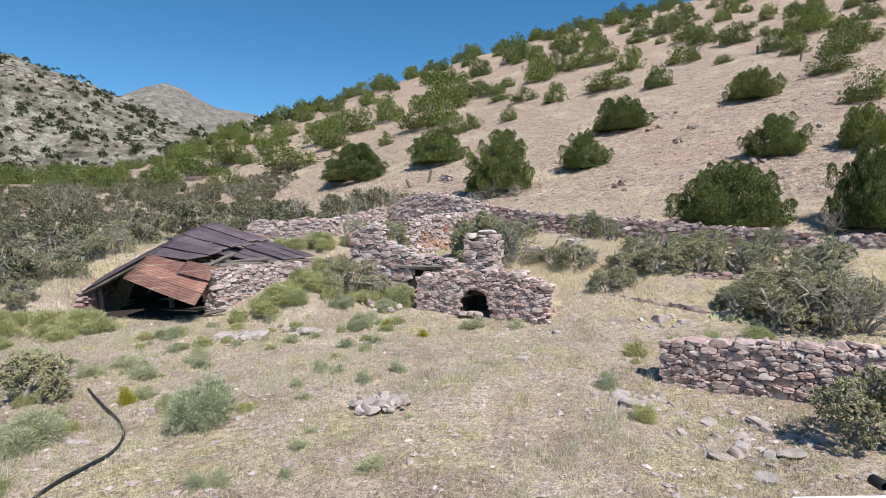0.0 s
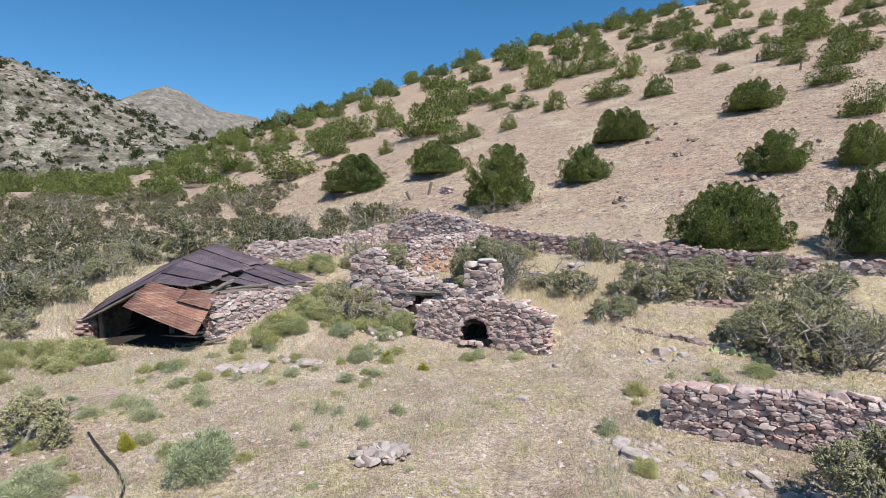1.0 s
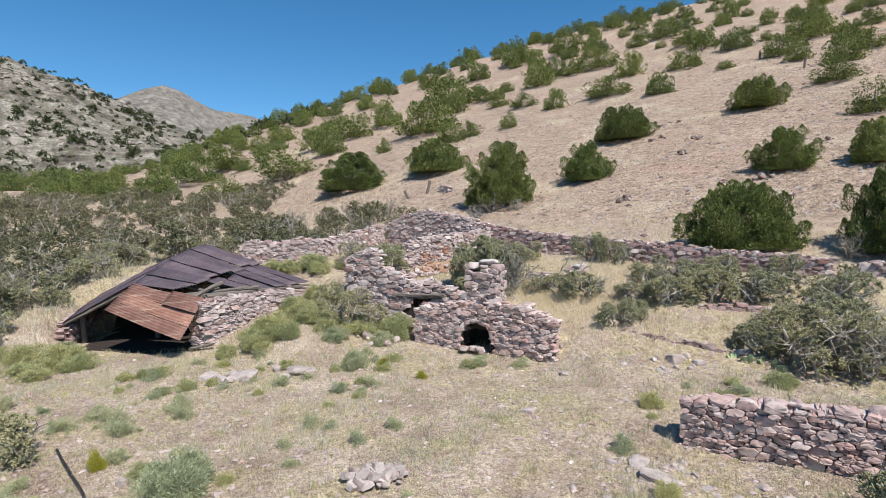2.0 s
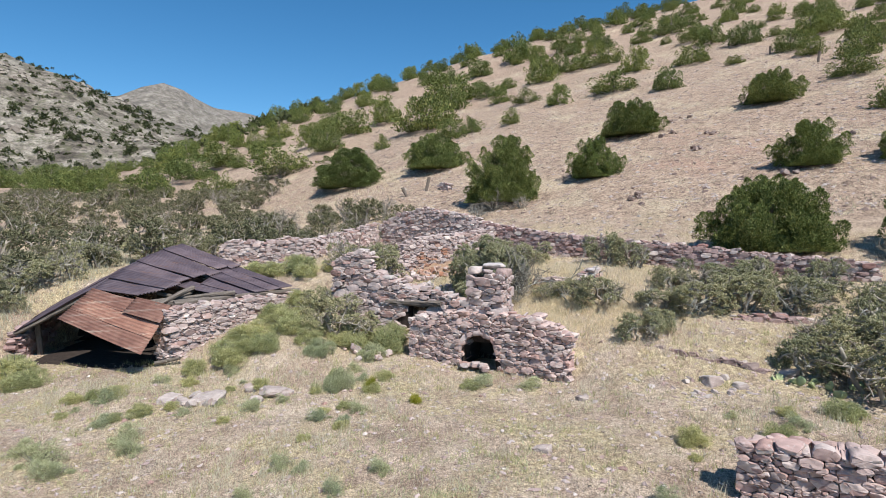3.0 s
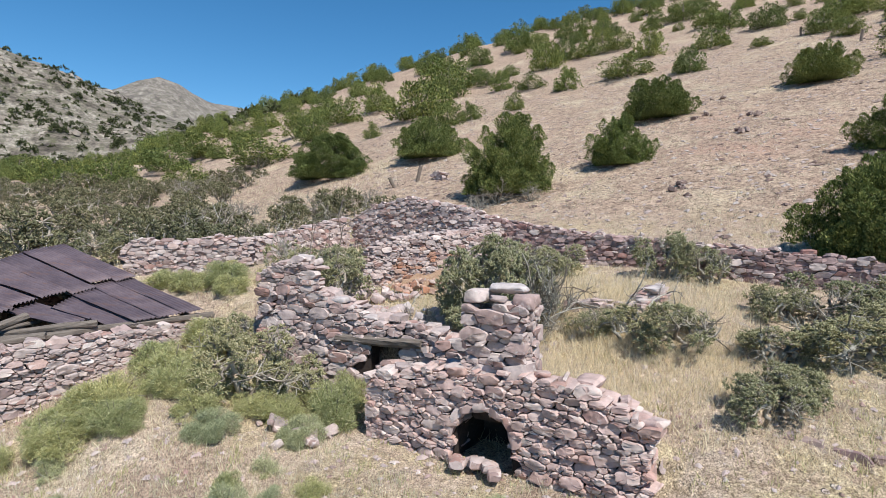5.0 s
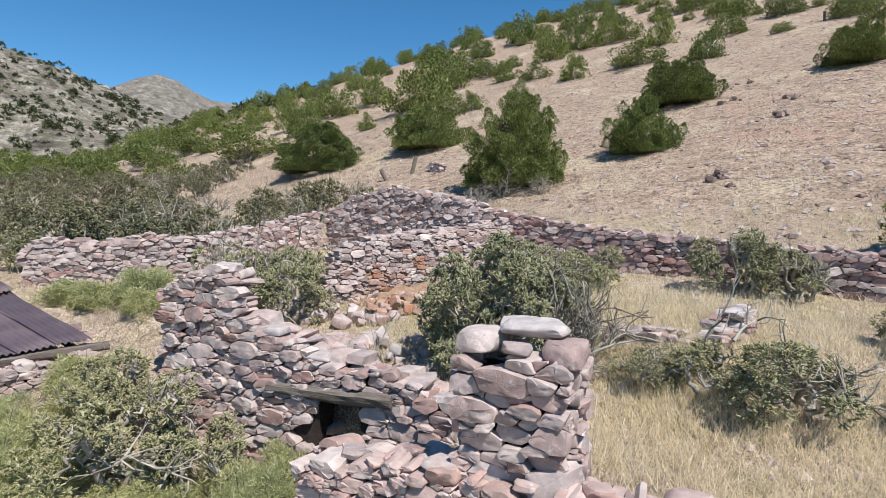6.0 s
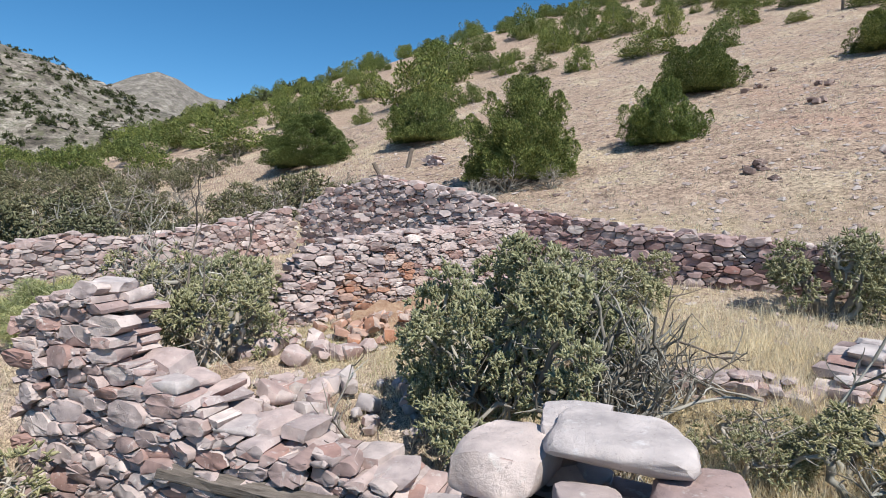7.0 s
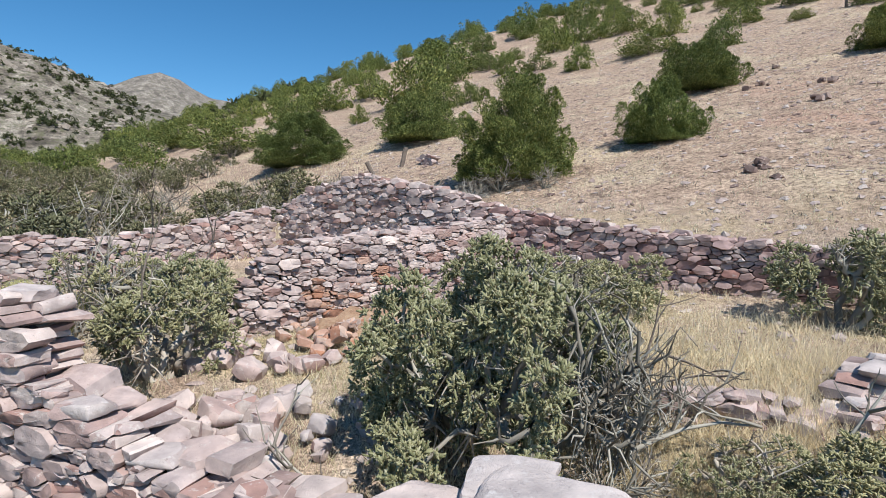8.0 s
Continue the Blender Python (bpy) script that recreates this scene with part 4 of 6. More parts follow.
def juniper_meshes(seed, leaves, size, tall, mat, plumes=90, pointed=0.3):
    """Crown and trunk of a juniper 1 m wide, tall m high: upright flame-shaped plumes of small sprays, with dark gaps between."""
    rng = np.random.default_rng(seed)
    ang, q = np.arange(plumes) * 2.39996 + rng.normal(size=plumes) * 0.3, np.sqrt(rng.uniform(0.02, 1, plumes))
    level = rng.uniform(0.0, 1.0, plumes) ** (1.75 - 0.7 * pointed)
    reach = (1 - level ** (3.2 - 1.3 * pointed)) ** 0.55 * 0.45 * rng.uniform(0.6, 1.12, plumes) * (0.72 + 0.28 * np.minimum(1, level / 0.22)) * (1 + 0.16 * np.sin(2 * ang + seed) + 0.10 * np.sin(5 * ang + 2 * seed))
    q = np.where(rng.random(plumes) < 0.6, 0.7 + 0.3 * q, q)
    foot = np.stack([reach * q * np.cos(ang), reach * q * np.sin(ang), level * tall * 0.80 - 0.05], 1)
    axis = np.stack([np.cos(ang) * 0.4 * q * (1 - 0.7 * level), np.sin(ang) * 0.4 * q * (1 - 0.7 * level), np.full(plumes, 0.9)], 1) + rng.normal(size=(plumes, 3)) * 0.14
    axis /= np.linalg.norm(axis, axis=1)[:, None]
    long = rng.uniform(0.5, 1.5, plumes) * (1.9 + 0.6 * pointed) / math.sqrt(plumes)
    fat = long * rng.uniform(0.26, 0.46, plumes) * (1.2 - 0.35 * pointed) * (1.3 - 0.5 * level)
    which = rng.choice(plumes, leaves, p=(long * fat) / (long * fat).sum())
    f = rng.random(leaves) ** 0.85
    side = np.cross(axis[which], unit_dirs(rng, leaves))
    side /= np.linalg.norm(side, axis=1)[:, None] + 1e-9
    swell = np.sin(math.pi * np.clip(0.14 + 0.86 * f, 0, 1)) ** 0.7 * (1 + 0.3 * np.sin(9 * f + which)) * rng.uniform(0.55, 1.1, leaves)
    base = foot[which] + axis[which] * (f * long[which])[:, None] + side * (fat[which] * swell)[:, None]
    base[:, 2] = np.where(base[:, 2] < 0.01, 0.01 + 0.05 * rng.random(leaves), base[:, 2])
    out = axis[which] * 0.8 + side * 0.5 + unit_dirs(rng, leaves) * 0.5
    out /= np.linalg.norm(out, axis=1)[:, None]
    v, f = blades(base, out, size * rng.uniform(0.6, 1.5, leaves), size * rng.uniform(0.4, 0.8, leaves), rng)
    lo, hi = np.percentile(v[:, :2], 1, axis=0), np.percentile(v[:, :2], 99, axis=0)
    v[:, :2] = (v[:, :2] - (lo + hi) / 2) / (hi - lo)
    v[:, 2] *= tall / np.percentile(v[:, 2], 99.5)
    crown = big_mesh("crown", v, f, mat)
    t = Tubes()
    t.add([(0, 0, -0.05), (0.02, -0.01, tall * 0.2), (-0.01, 0.03, tall * 0.45), (0.02, 0.0, tall * 0.8)], [0.035, 0.03, 0.02, 0.008], 7)
    return crown, t.mesh("trunk", BARK)


def plant(name, meshes, m, label, category, group):
    ob = empty(name, m, label, category, group)
    for part_name, me in meshes:
        put(part_name, me, ob, kind="" if part_name == "trunk" else "stuff")
    return ob


FAR_J = [juniper_meshes(200 + k, 5600, 0.038, (0.62, 0.8, 0.7, 0.9, 0.68)[k], (JUNIPER, JUNIPER, JUNIPER_PALE, JUNIPER, JUNIPER_PALE)[k], 75, (0.0, 0.3, 0.1, 0.5, 0.0)[k]) for k in range(5)]
NEAR_J = [juniper_meshes(300, 110000, 0.0155, 0.9, JUNIPER, 130, 0.55), juniper_meshes(301, 125000, 0.014, 0.58, JUNIPER, 260, 0.0), juniper_meshes(302, 60000, 0.019, 0.8, JUNIPER_PALE, 150, 0.3), juniper_meshes(303, 60000, 0.019, 0.62, JUNIPER, 150, 0.1)]
FIRST = {}


def juniper(kind, x, y, wide, high, turn, label="dark green juniper bush on the bare slope"):
    meshes, tall = (NEAR_J[kind], (0.9, 0.58, 0.8, 0.62)[kind]) if kind >= 0 else (FAR_J[-kind - 1], (0.62, 0.8, 0.7, 0.9, 0.68)[-kind - 1])
    m = pose(x, y, gz(x, y) - 0.04 * high, 0, 0, turn) @ Matrix.Diagonal((0.94 * wide, 0.94 * wide, 0.92 * high / tall, 1))
    if kind not in FIRST:
        FIRST[kind] = plant("juniper", (("crown", meshes[0]), ("trunk", meshes[1])), m, label, "juniper", "junipers on the hill")
    else:
        ob = copy_thing(FIRST[kind], pose(0, 0, 0))
        ob.matrix_basis = m
        tagged(ob, label)


# by the walls and on the near slope: kind, x, y, width, height
for k, (kind, x, y, w, h) in enumerate(((0, 3.9, 35.2, 4.0, 4.1), (2, 9.25, 35.6, 2.6, 2.5), (3, 14.6, 43.9, 4.2, 2.8), (2, 17.35, 28.7, 2.6, 2.3), (1, 11.2, 21.6, 3.9, 2.6), (1, 14.6, 18.7, 2.7, 3.0),
                                        (3, 24.6, 43.4, 3.9, 2.6), (2, 20.4, 26.8, 2.3, 2.2), (3, 0.2, 49.2, 4.9, 3.0), (0, -7.1, 50.4, 5.5, 3.6))):
    juniper(kind, x, y, w, h, 40 + 77 * k, ("tall pointed dark green juniper above the back wall", "round yellowish green juniper on the slope", "spreading dark juniper on the slope", "round juniper on the slope", "broad dense dark juniper behind the back wall", "tall dense juniper behind the back wall")[k] if k < 6 else "dark green juniper bush on the bare slope")
SLOPE = ((23.7, 59.5, 3.0, 2.5), (20.2, 65.5, 5.3, 2.8), (27.0, 88.6, 4.9, 3.4), (26.4, 75.7, 3.8, 3.7), (32.3, 72.6, 4.2, 2.6), (32.9, 63.8, 1.9, 1.0), (32.1, 45.5, 3.7, 2.3), (26.6, 34.6, 2.8, 2.3),
         (14.1, 66.4, 2.9, 2.7), (16.2, 86.1, 5.2, 4.2), (20.2, 92.2, 3.7, 3.7), (8.1, 61.3, 2.2, 1.9), (11.2, 71.7, 4.0, 1.8), (9.1, 79.2, 2.8, 2.8), (4.1, 62.2, 2.5, 1.9), (9.4, 111.6, 5.0, 3.6), (-5.7, 66.0, 1.9, 1.9),
         (-17.0, 65.8, 7.2, 3.6), (-16.5, 81.3, 4.9, 3.7), (2.9, 89.3, 8.9, 5.4), (-0.6, 71.4, 7.2, 4.7))
GULLY = ((-30.4, 85.0, 7.6, 3.8), (-32.9, 80.8, 7.3, 3.6), (-6.7, 87.3, 5.2, 4.4), (-11.5, 83.3, 6.7, 4.2), (-13.3, 74.5, 4.5, 3.4), (1.9, 61.7, 3.7, 2.5), (27.4, 114.0, 6.9, 5.1), (18.3, 118.1, 7.1, 5.9), (40.1, 83.4, 5.0, 3.4),
         (40.2, 75.0, 4.5, 3.0), (38.3, 62.6, 3.8, 2.8), (40.3, 88.4, 5.3, 2.7), (46.5, 71.8, 4.3, 2.9), (47.8, 69.4, 4.2, 2.8), (44.9, 60.8, 3.7, 2.5), (43.2, 56.2, 3.4, 2.3), (42.7, 102.7, 6.2, 4.1), (45.0, 123.0, 4.9, 3.1))
for k, (x, y, w, h) in enumerate(SLOPE + GULLY):
    juniper(-1 - (k * 3) % 5, x, y, w, h, 61 * k)
rng = np.random.default_rng(17)
made = [(x, y, w) for x, y, w, h in SLOPE + GULLY]
tries = 0
while len(made) < 310 and tries < 9000:
    tries += 1
    zone = rng.random()
    if zone < 0.12:      # the skyline
        x, y = rng.uniform(-38, 62), rng.uniform(132, 147)
    elif zone < 0.27:    # the wooded shoulder and skyline
        x, y = rng.uniform(-48, 12), rng.uniform(78, 150)
        if y < 92 - 0.9 * (x + 40) * 0.3:
            continue
    elif zone < 0.50:    # crest to the right
        x, y = rng.uniform(15, 95), rng.uniform(88, 148)
    elif zone < 0.66:
        x, y = rng.uniform(36, 85), rng.uniform(50, 95)
        if x < 0.52 * y:
            continue
    else:                # green belt along the foot of the grey hill
        x, y = rng.uniform(-110, -22), rng.uniform(62, 135)
        if y < 58 - 0.35 * x - 8:
            continue
    w = rng.uniform(2.4, 5.6) if zone < 0.27 or zone > 0.66 else rng.uniform(2.0, 4.4)
    if any(math.hypot(x - a, y - b) < 0.42 * (w + c) for a, b, c in made):
        continue
    made.append((x, y, w))
    juniper(-1 - int(rng.integers(5)), x, y, w, w * (rng.uniform(0.6, 0.85) if zone < 0.5 else rng.uniform(0.55, 0.8)), rng.uniform(0, 360), "dark green juniper in the wooded belt")


def far_scrub():
    """The scattered scrub of the grey hill."""
    rng = np.random.default_rng(5)
    vs, fs, n = [], [], 0
    for k in range(3600):
        x, y = rng.uniform(-330, -20), rng.uniform(118, 290)
        if y < 125 + 0.28 * (x + 60) * -0.25 or x > -20 - (y - 118) * 0.3:
            continue
        w = rng.uniform(1.0, 2.4) if rng.random() < 0.8 else rng.uniform(2.6, 4.6)
        m = 40 if w < 2.5 else 130
        way = unit_dirs(rng, m, 0.3)
        way[:, 2] = np.abs(way[:, 2])
        base = np.array([x, y, gz(x, y)]) + way * np.array([w, w, 1.3 * w]) * 0.40 * rng.uniform(0.5, 1.0, m)[:, None] * (1 + 0.25 * np.sin(3 * np.arctan2(way[:, 1], way[:, 0]) + k))[:, None]
        v, f = blades(base, way, np.full(m, 0.26 * w if w < 2.5 else 0.16 * w), np.full(m, 0.24 * w if w < 2.5 else 0.14 * w), rng)
        vs.append(v), fs.append(f + n)
        n += len(v)
    ob = new("hill_scrub", big_mesh("hill_scrub", np.concatenate(vs), np.concatenate(fs), SCRUB))
    tagged(ob, "dark scrub dotted over the grey rocky hill", "scrub", kind="stuff")


far_scrub()


# ---- tree cholla ----
def joints_of(p, d, long, r, rng, spines, sides, rings):
    """Bent finger-shaped joints, and short straw-coloured spines standing off them."""
    n = len(p)
    d = d / np.linalg.norm(d, axis=1)[:, None]
    a = np.cross(d, unit_dirs(rng, n))
    a /= np.linalg.norm(a, axis=1)[:, None] + 1e-9
    b = np.cross(d, a)
    bend = a * (long * rng.uniform(-0.3, 0.3, n))[:, None]
    rows = [p[:, None]]
    for f, g in rings:
        mid = p + d * (long * f)[:, None] + bend * f * f
        rows.append(np.stack([mid + (a * math.cos(k * math.tau / sides + f * 2) + b * math.sin(k * math.tau / sides + f * 2)) * (r * g)[:, None] for k in range(sides)], 1))
    rows.append((p + d * long[:, None] + bend)[:, None])
    v = np.concatenate(rows, 1)
    m = v.shape[1]
    tri = [(0, 1 + (k + 1) % sides, 1 + k) for k in range(sides)]
    for q in range(len(rings) - 1):
        lo, hi = 1 + q * sides, 1 + (q + 1) * sides
        for k in range(sides):
            j = (k + 1) % sides
            tri += [(lo + k, lo + j, hi + k), (lo + j, hi + j, hi + k)]
    e = m - 1 - sides
    tri += [(e + k, e + (k + 1) % sides, m - 1) for k in range(sides)]
    f = (np.array(tri)[None] + m * np.arange(n)[:, None, None]).reshape(-1, 3)
    if not spines:
        return v.reshape(-1, 3), f, None, None
    k = np.repeat(np.arange(n), spines)
    q = len(k)
    at, ang = rng.uniform(0.08, 1.0, q), rng.uniform(0, math.tau, q)
    out = a[k] * np.cos(ang)[:, None] + b[k] * np.sin(ang)[:, None]
    base = p[k] + d[k] * (long[k] * at)[:, None] + bend[k] * (at * at)[:, None] + out * (0.8 * r[k])[:, None]
    way = out + d[k] * 0.6 + unit_dirs(rng, q) * 0.3
    way /= np.linalg.norm(way, axis=1)[:, None]
    sv, sf = blades(base, way, r[k] * rng.uniform(0.9, 2.0, q), r[k] * rng.uniform(0.4, 0.7, q), rng)
    return v.reshape(-1, 3), f, sv, sf


def cholla_meshes(seed, lobes, clusters, joints, wide, tall, r, spines, dead, mat=None, bare_side=None):
    """Twisted grey limbs and clustered green joints of a tree cholla, wide by tall metres."""
    rng = np.random.default_rng(seed)
    hub = []
    for k in range(lobes):
        ang, q = rng.uniform(0, math.tau), math.sqrt(rng.uniform(0.02, 1))
        hub.append((0.40 * wide * q * math.cos(ang), 0.40 * wide * q * math.sin(ang), tall * rng.uniform(0.12 if lobes > 20 else 0.26, 0.86) * (1 - 0.3 * q * q)))
    hub = np.array(hub)
    size = rng.uniform(0.75, 1.25, lobes) * 0.42 * (wide * wide * tall) ** (1 / 3) / lobes ** 0.36
    bare = rng.random(lobes) < dead
    if bare_side is not None:
        bare |= (np.cos(np.arctan2(hub[:, 1], hub[:, 0]) - bare_side) > 0.86) & (rng.random(lobes) < 0.65)
    wood = Tubes()
    gnarl = 7 if spines else 2

    def limb(p, q, r0, r1):
        pts = []
        side = rng.normal(size=3) * 0.16 * np.linalg.norm(q - p)
        for k in range(gnarl + 1):
            f = k / gnarl
            pts.append(p + (q - p) * f + side * math.sin(math.pi * f) + rng.normal(size=3) * 0.032 * (0 < k < gnarl))
        wood.add(pts, [r0 + (r1 - r0) * k / gnarl for k in range(gnarl + 1)], 5)
        return pts

    # stems, then boughs to the lobes, then twigs
    stems = [np.array([0.22 * wide * math.cos(a), 0.22 * wide * math.sin(a), tall * rng.uniform(0.28, 0.5)]) for a in np.arange(5) * math.tau / 5 + rng.uniform(0, 1)]
    for s in stems:
        limb(np.array([s[0] * 0.15, s[1] * 0.15, -0.06]), s, 0.048, 0.034)
    for k in range(lobes):
        s = min(stems, key=lambda c: np.linalg.norm(c - hub[k]))
        pts = limb(s, hub[k], 0.030, 0.014)
        for _ in range((9 if bare[k] else 5) if spines else (5 if bare[k] else 1)):
            e = unit_dirs(rng, 1, 0.35)[0] * size[k] * (1.5 if bare[k] else 0.8)
            o = pts[int(rng.integers(2, gnarl + 1))]
            wood.add([o, o + e * 0.5 + rng.normal(size=3) * 0.03, o + e], [0.011, 0.009, 0.004], 4)
            if bare[k]:
                g = o + e * 0.6
                w = unit_dirs(rng, 1, 0.2)[0] * size[k] * 0.8
                wood.add([g, g + w * 0.5 + rng.normal(size=3) * 0.03, g + w], [0.008, 0.006, 0.003], 4)
    live = np.nonzero(~bare)[0]
    weight = size[live] ** 2 / (size[live] ** 2).sum()
    pick = live[rng.choice(len(live), clusters, p=weight)]
    way = unit_dirs(rng, clusters, 0.25)
    seat = hub[pick] + way * (size[pick] * rng.uniform(0.25, 1.0, clusters) ** 0.5)[:, None]
    seat[:, 2] = np.where(seat[:, 2] < 0.03, 0.03 + 0.2 * rng.random(clusters), seat[:, 2])
    k = np.repeat(np.arange(clusters), joints)
    n = len(k)
    d = way[k] * 0.55 + unit_dirs(rng, n) * 0.85 + np.array([0, 0, 0.3])
    shape = (3, ((0.55, 1.1),)) if not spines else (5, ((0.12, 0.85), (0.55, 1.05), (0.9, 0.8))) if spines > 5 else (4, ((0.2, 0.95), (0.85, 0.9)))
    v, f, sv, sf = joints_of(seat[k] + unit_dirs(rng, n) * (1.8 * r), d, r * rng.uniform(3.8, 9.0, n), r * rng.uniform(0.75, 1.15, n), rng, spines, *shape)
    v[:, 2] = np.maximum(v[:, 2], -0.05)
    made = (("branching", wood.mesh("branching", TWIG)), ("crown", big_mesh("crown", v, f, mat or CHOLLA)))
    return made + (("spine_fuzz", big_mesh("spine_fuzz", sv, sf, SPINE)),) if spines else made


CHOLLAS = [cholla_meshes(400, 18, 560, 7, 2.0, 1.5, 0.0098, 5, 0.14), cholla_meshes(401, 15, 420, 7, 1.5, 1.4, 0.0098, 5, 0.2), cholla_meshes(402, 13, 260, 7, 1.6, 1.3, 0.0098, 5, 0.6), cholla_meshes(403, 14, 440, 7, 1.4, 1.2, 0.0098, 5, 0.08)]
BRUSH = [cholla_meshes(410 + k, 11, 150, 5, 1.6, 1.2, 0.021, 0, (0.1, 0.5, 0.25)[k], BRUSH_GREEN) for k in range(3)]
HERO = cholla_meshes(427, 64, 2100, 9, 2.9, 1.8, 0.0092, 9, 0.16, None, -0.35)


def cholla(meshes, x, y, wide, high, size, turn, label, group="cholla bushes among the ruins"):
    w0, h0 = size
    m = pose(x, y, gz(x, y) - 0.03, 0, 0, turn) @ Matrix.Diagonal((wide / w0, wide / w0, high / h0, 1))
    return plant("cholla_bush", meshes, m, label, "cholla", group)


cholla(HERO, 1.62, 19.6, 2.5, 1.95, (2.6, 1.75), 0, "large grey-green tree cholla with bare grey limbs", )
SIZES = ((2.0, 1.5), (1.5, 1.4), (1.6, 1.3), (1.4, 1.2))
for k, (kind, x, y, w, h) in enumerate(((3, -7.6, 10.7, 1.45, 1.15), (3, 5.5, 7.5, 1.5, 1.35), (0, 8.2, 13.5, 2.4, 1.75), (1, 9.4, 14.2, 2.0, 1.8), (0, -2.85, 18.1, 2.1, 1.35), (3, -2.2, 18.3, 1.2, 1.1), (1, -1.85, 20.9, 1.5, 1.5), (2, -3.0, 22.4, 1.6, 1.35),
                                        (0, 2.6, 21.2, 1.7, 1.25), (1, 4.35, 17.75, 1.5, 1.1), (2, 3.0, 18.75, 0.9, 0.65), (3, 4.6, 15.9, 1.15, 0.75), (1, 6.5, 17.2, 1.8, 1.25), (3, 7.9, 17.3, 1.5, 1.2), (1, 9.0, 17.2, 1.9, 1.3))):
    cholla(CHOLLAS[kind], x, y, w, h, SIZES[kind], 53 * k, "grey-green tree cholla growing beside rubble walls")
for k, (kind, x, y, w, h) in enumerate(((3, 5.5, 21.3, 1.4, 1.3), (1, 6.3, 20.9, 1.3, 1.2), (3, 3.6, 18.3, 1.1, 0.75), (1, 5.7, 17.4, 1.4, 0.85), (3, 5.2, 16.3, 1.0, 0.7), (2, 10.6, 14.2, 2.0, 1.4), (0, 9.0, 13.1, 1.9, 1.5), (3, 7.5, 14.3, 1.3, 1.0), (0, 10.3, 15.4, 2.0, 1.6), (1, 8.5, 15.2, 1.6, 1.2), (1, 7.3, 18.5, 1.6, 1.15), (3, 8.6, 18.5, 1.5, 1.2), (0, 10.1, 17.8, 1.9, 1.3), (3, 6.5, 18.7, 1.2, 0.8), (1, 11.2, 16.7, 1.8, 1.3), (3, -2.1, 22.2, 1.3, 1.2), (2, -0.9, 23.2, 1.4, 1.0), (3, -3.5, 19.0, 1.2, 1.0), (1, 3.2, 22.3, 1.5, 1.0))):
    cholla(CHOLLAS[kind], x, y, w, h, SIZES[kind], 31 + 71 * k, "half-bare cholla with grey dead limbs" if kind == 2 else "grey-green tree cholla growing beside rubble walls")


def patchy(x, y, a=0.9, seed=0.0):
    return np.sin(a * x + seed) * np.sin(1.13 * a * y + 1.7 + seed) + 0.6 * np.sin(2.3 * a * x - 1.9 * a * y + seed)


def brush_field():
    rng = np.random.default_rng(8)
    made, far = [], []
    for k in range(7000):
        if len(made) > 330:
            break
        y = 15 + 50 * rng.random() ** 1.25
        x = rng.uniform(-13 - 0.62 * y, -2.5 + (y - 24) * 0.1)
        if k < 700:      # close by the shed
            x, y = rng.uniform(-24, -12.3), rng.uniform(16.3, 27)
        if y < 23.5 and x > -12.8 or y < 25 and x > -8.5 or y < 28.5 and x > -4.8 or (y < 17.5 and x > -13.5):
            continue
        if x > -12 and y < 24.5 and x < -4.4:
            continue
        if y > 38 + 0.25 * (x + 2) * -1 and x > -14:
            continue
        if k >= 700 and patchy(x, y, 0.33, 1.0) > 0.75:
            continue
        w = rng.uniform(0.8, 2.3)
        if any(math.hypot(x - a, y - b) < 0.41 * (w + c) for a, b, c in made):
            continue
        made.append((x, y, w))
        kind, high, turn = int(rng.integers(3)), w * rng.uniform(0.6, 0.85), rng.uniform(0, 360)
        if y > 31:
            far.append((kind, pose(x, y, gz(x, y) - 0.03, 0, 0, turn) @ Matrix.Diagonal((w / 1.6, w / 1.6, high / 1.2, 1))))
        else:
            cholla(BRUSH[kind], x, y, w, high, (1.6, 1.2), turn, "grey-green cholla in the dense brush", "cholla brush on the flat")
    # the far brush, past counting
    for part_name, mat, slot in (("brush_limbs", TWIG, 0), ("far_brush", BRUSH_GREEN, 1)):
        vs, fs, n = [], [], 0
        for kind, m in far:
            me = BRUSH[kind][slot][1]
            co, tri = np.empty(len(me.vertices) * 3, np.float32), np.empty(len(me.loops), np.int32)
            me.vertices.foreach_get("co", co)
            me.loops.foreach_get("vertex_index", tri)
            m = np.array(m)
            vs.append(co.reshape(-1, 3) @ m[:3, :3].T + m[:3, 3]), fs.append(tri.reshape(-1, 3) + n)
            n += len(co) // 3
        tagged(new(part_name, big_mesh(part_name, np.concatenate(vs), np.concatenate(fs), mat)), "dense grey-green cholla brush on the flat", "brush", kind="stuff")


brush_field()
for k, (x, y, w, h) in enumerate(((-12.9, 19.5, 1.7, 1.2), (-13.2, 21.3, 1.9, 1.4), (-12.7, 24.0, 2.0, 1.4), (-11.2, 24.9, 1.8, 1.3), (-9.9, 25.3, 1.8, 1.2), (-14.0, 18.3, 1.7, 1.2), (-14.7, 20.2, 1.9, 1.3), (-8.7, 25.6, 1.6, 1.2), (-13.0, 17.6, 1.4, 1.0), (-15.8, 18.6, 1.8, 1.3), (-12.2, 21.9, 1.3, 1.3), (-16.5, 16.9, 1.6, 1.1))):
    cholla(CHOLLAS[(0, 1, 2, 3)[k % 4]], x, y, w, h, SIZES[k % 4], 37 * k, "grey-green cholla crowding round the shed", "cholla brush on the flat")


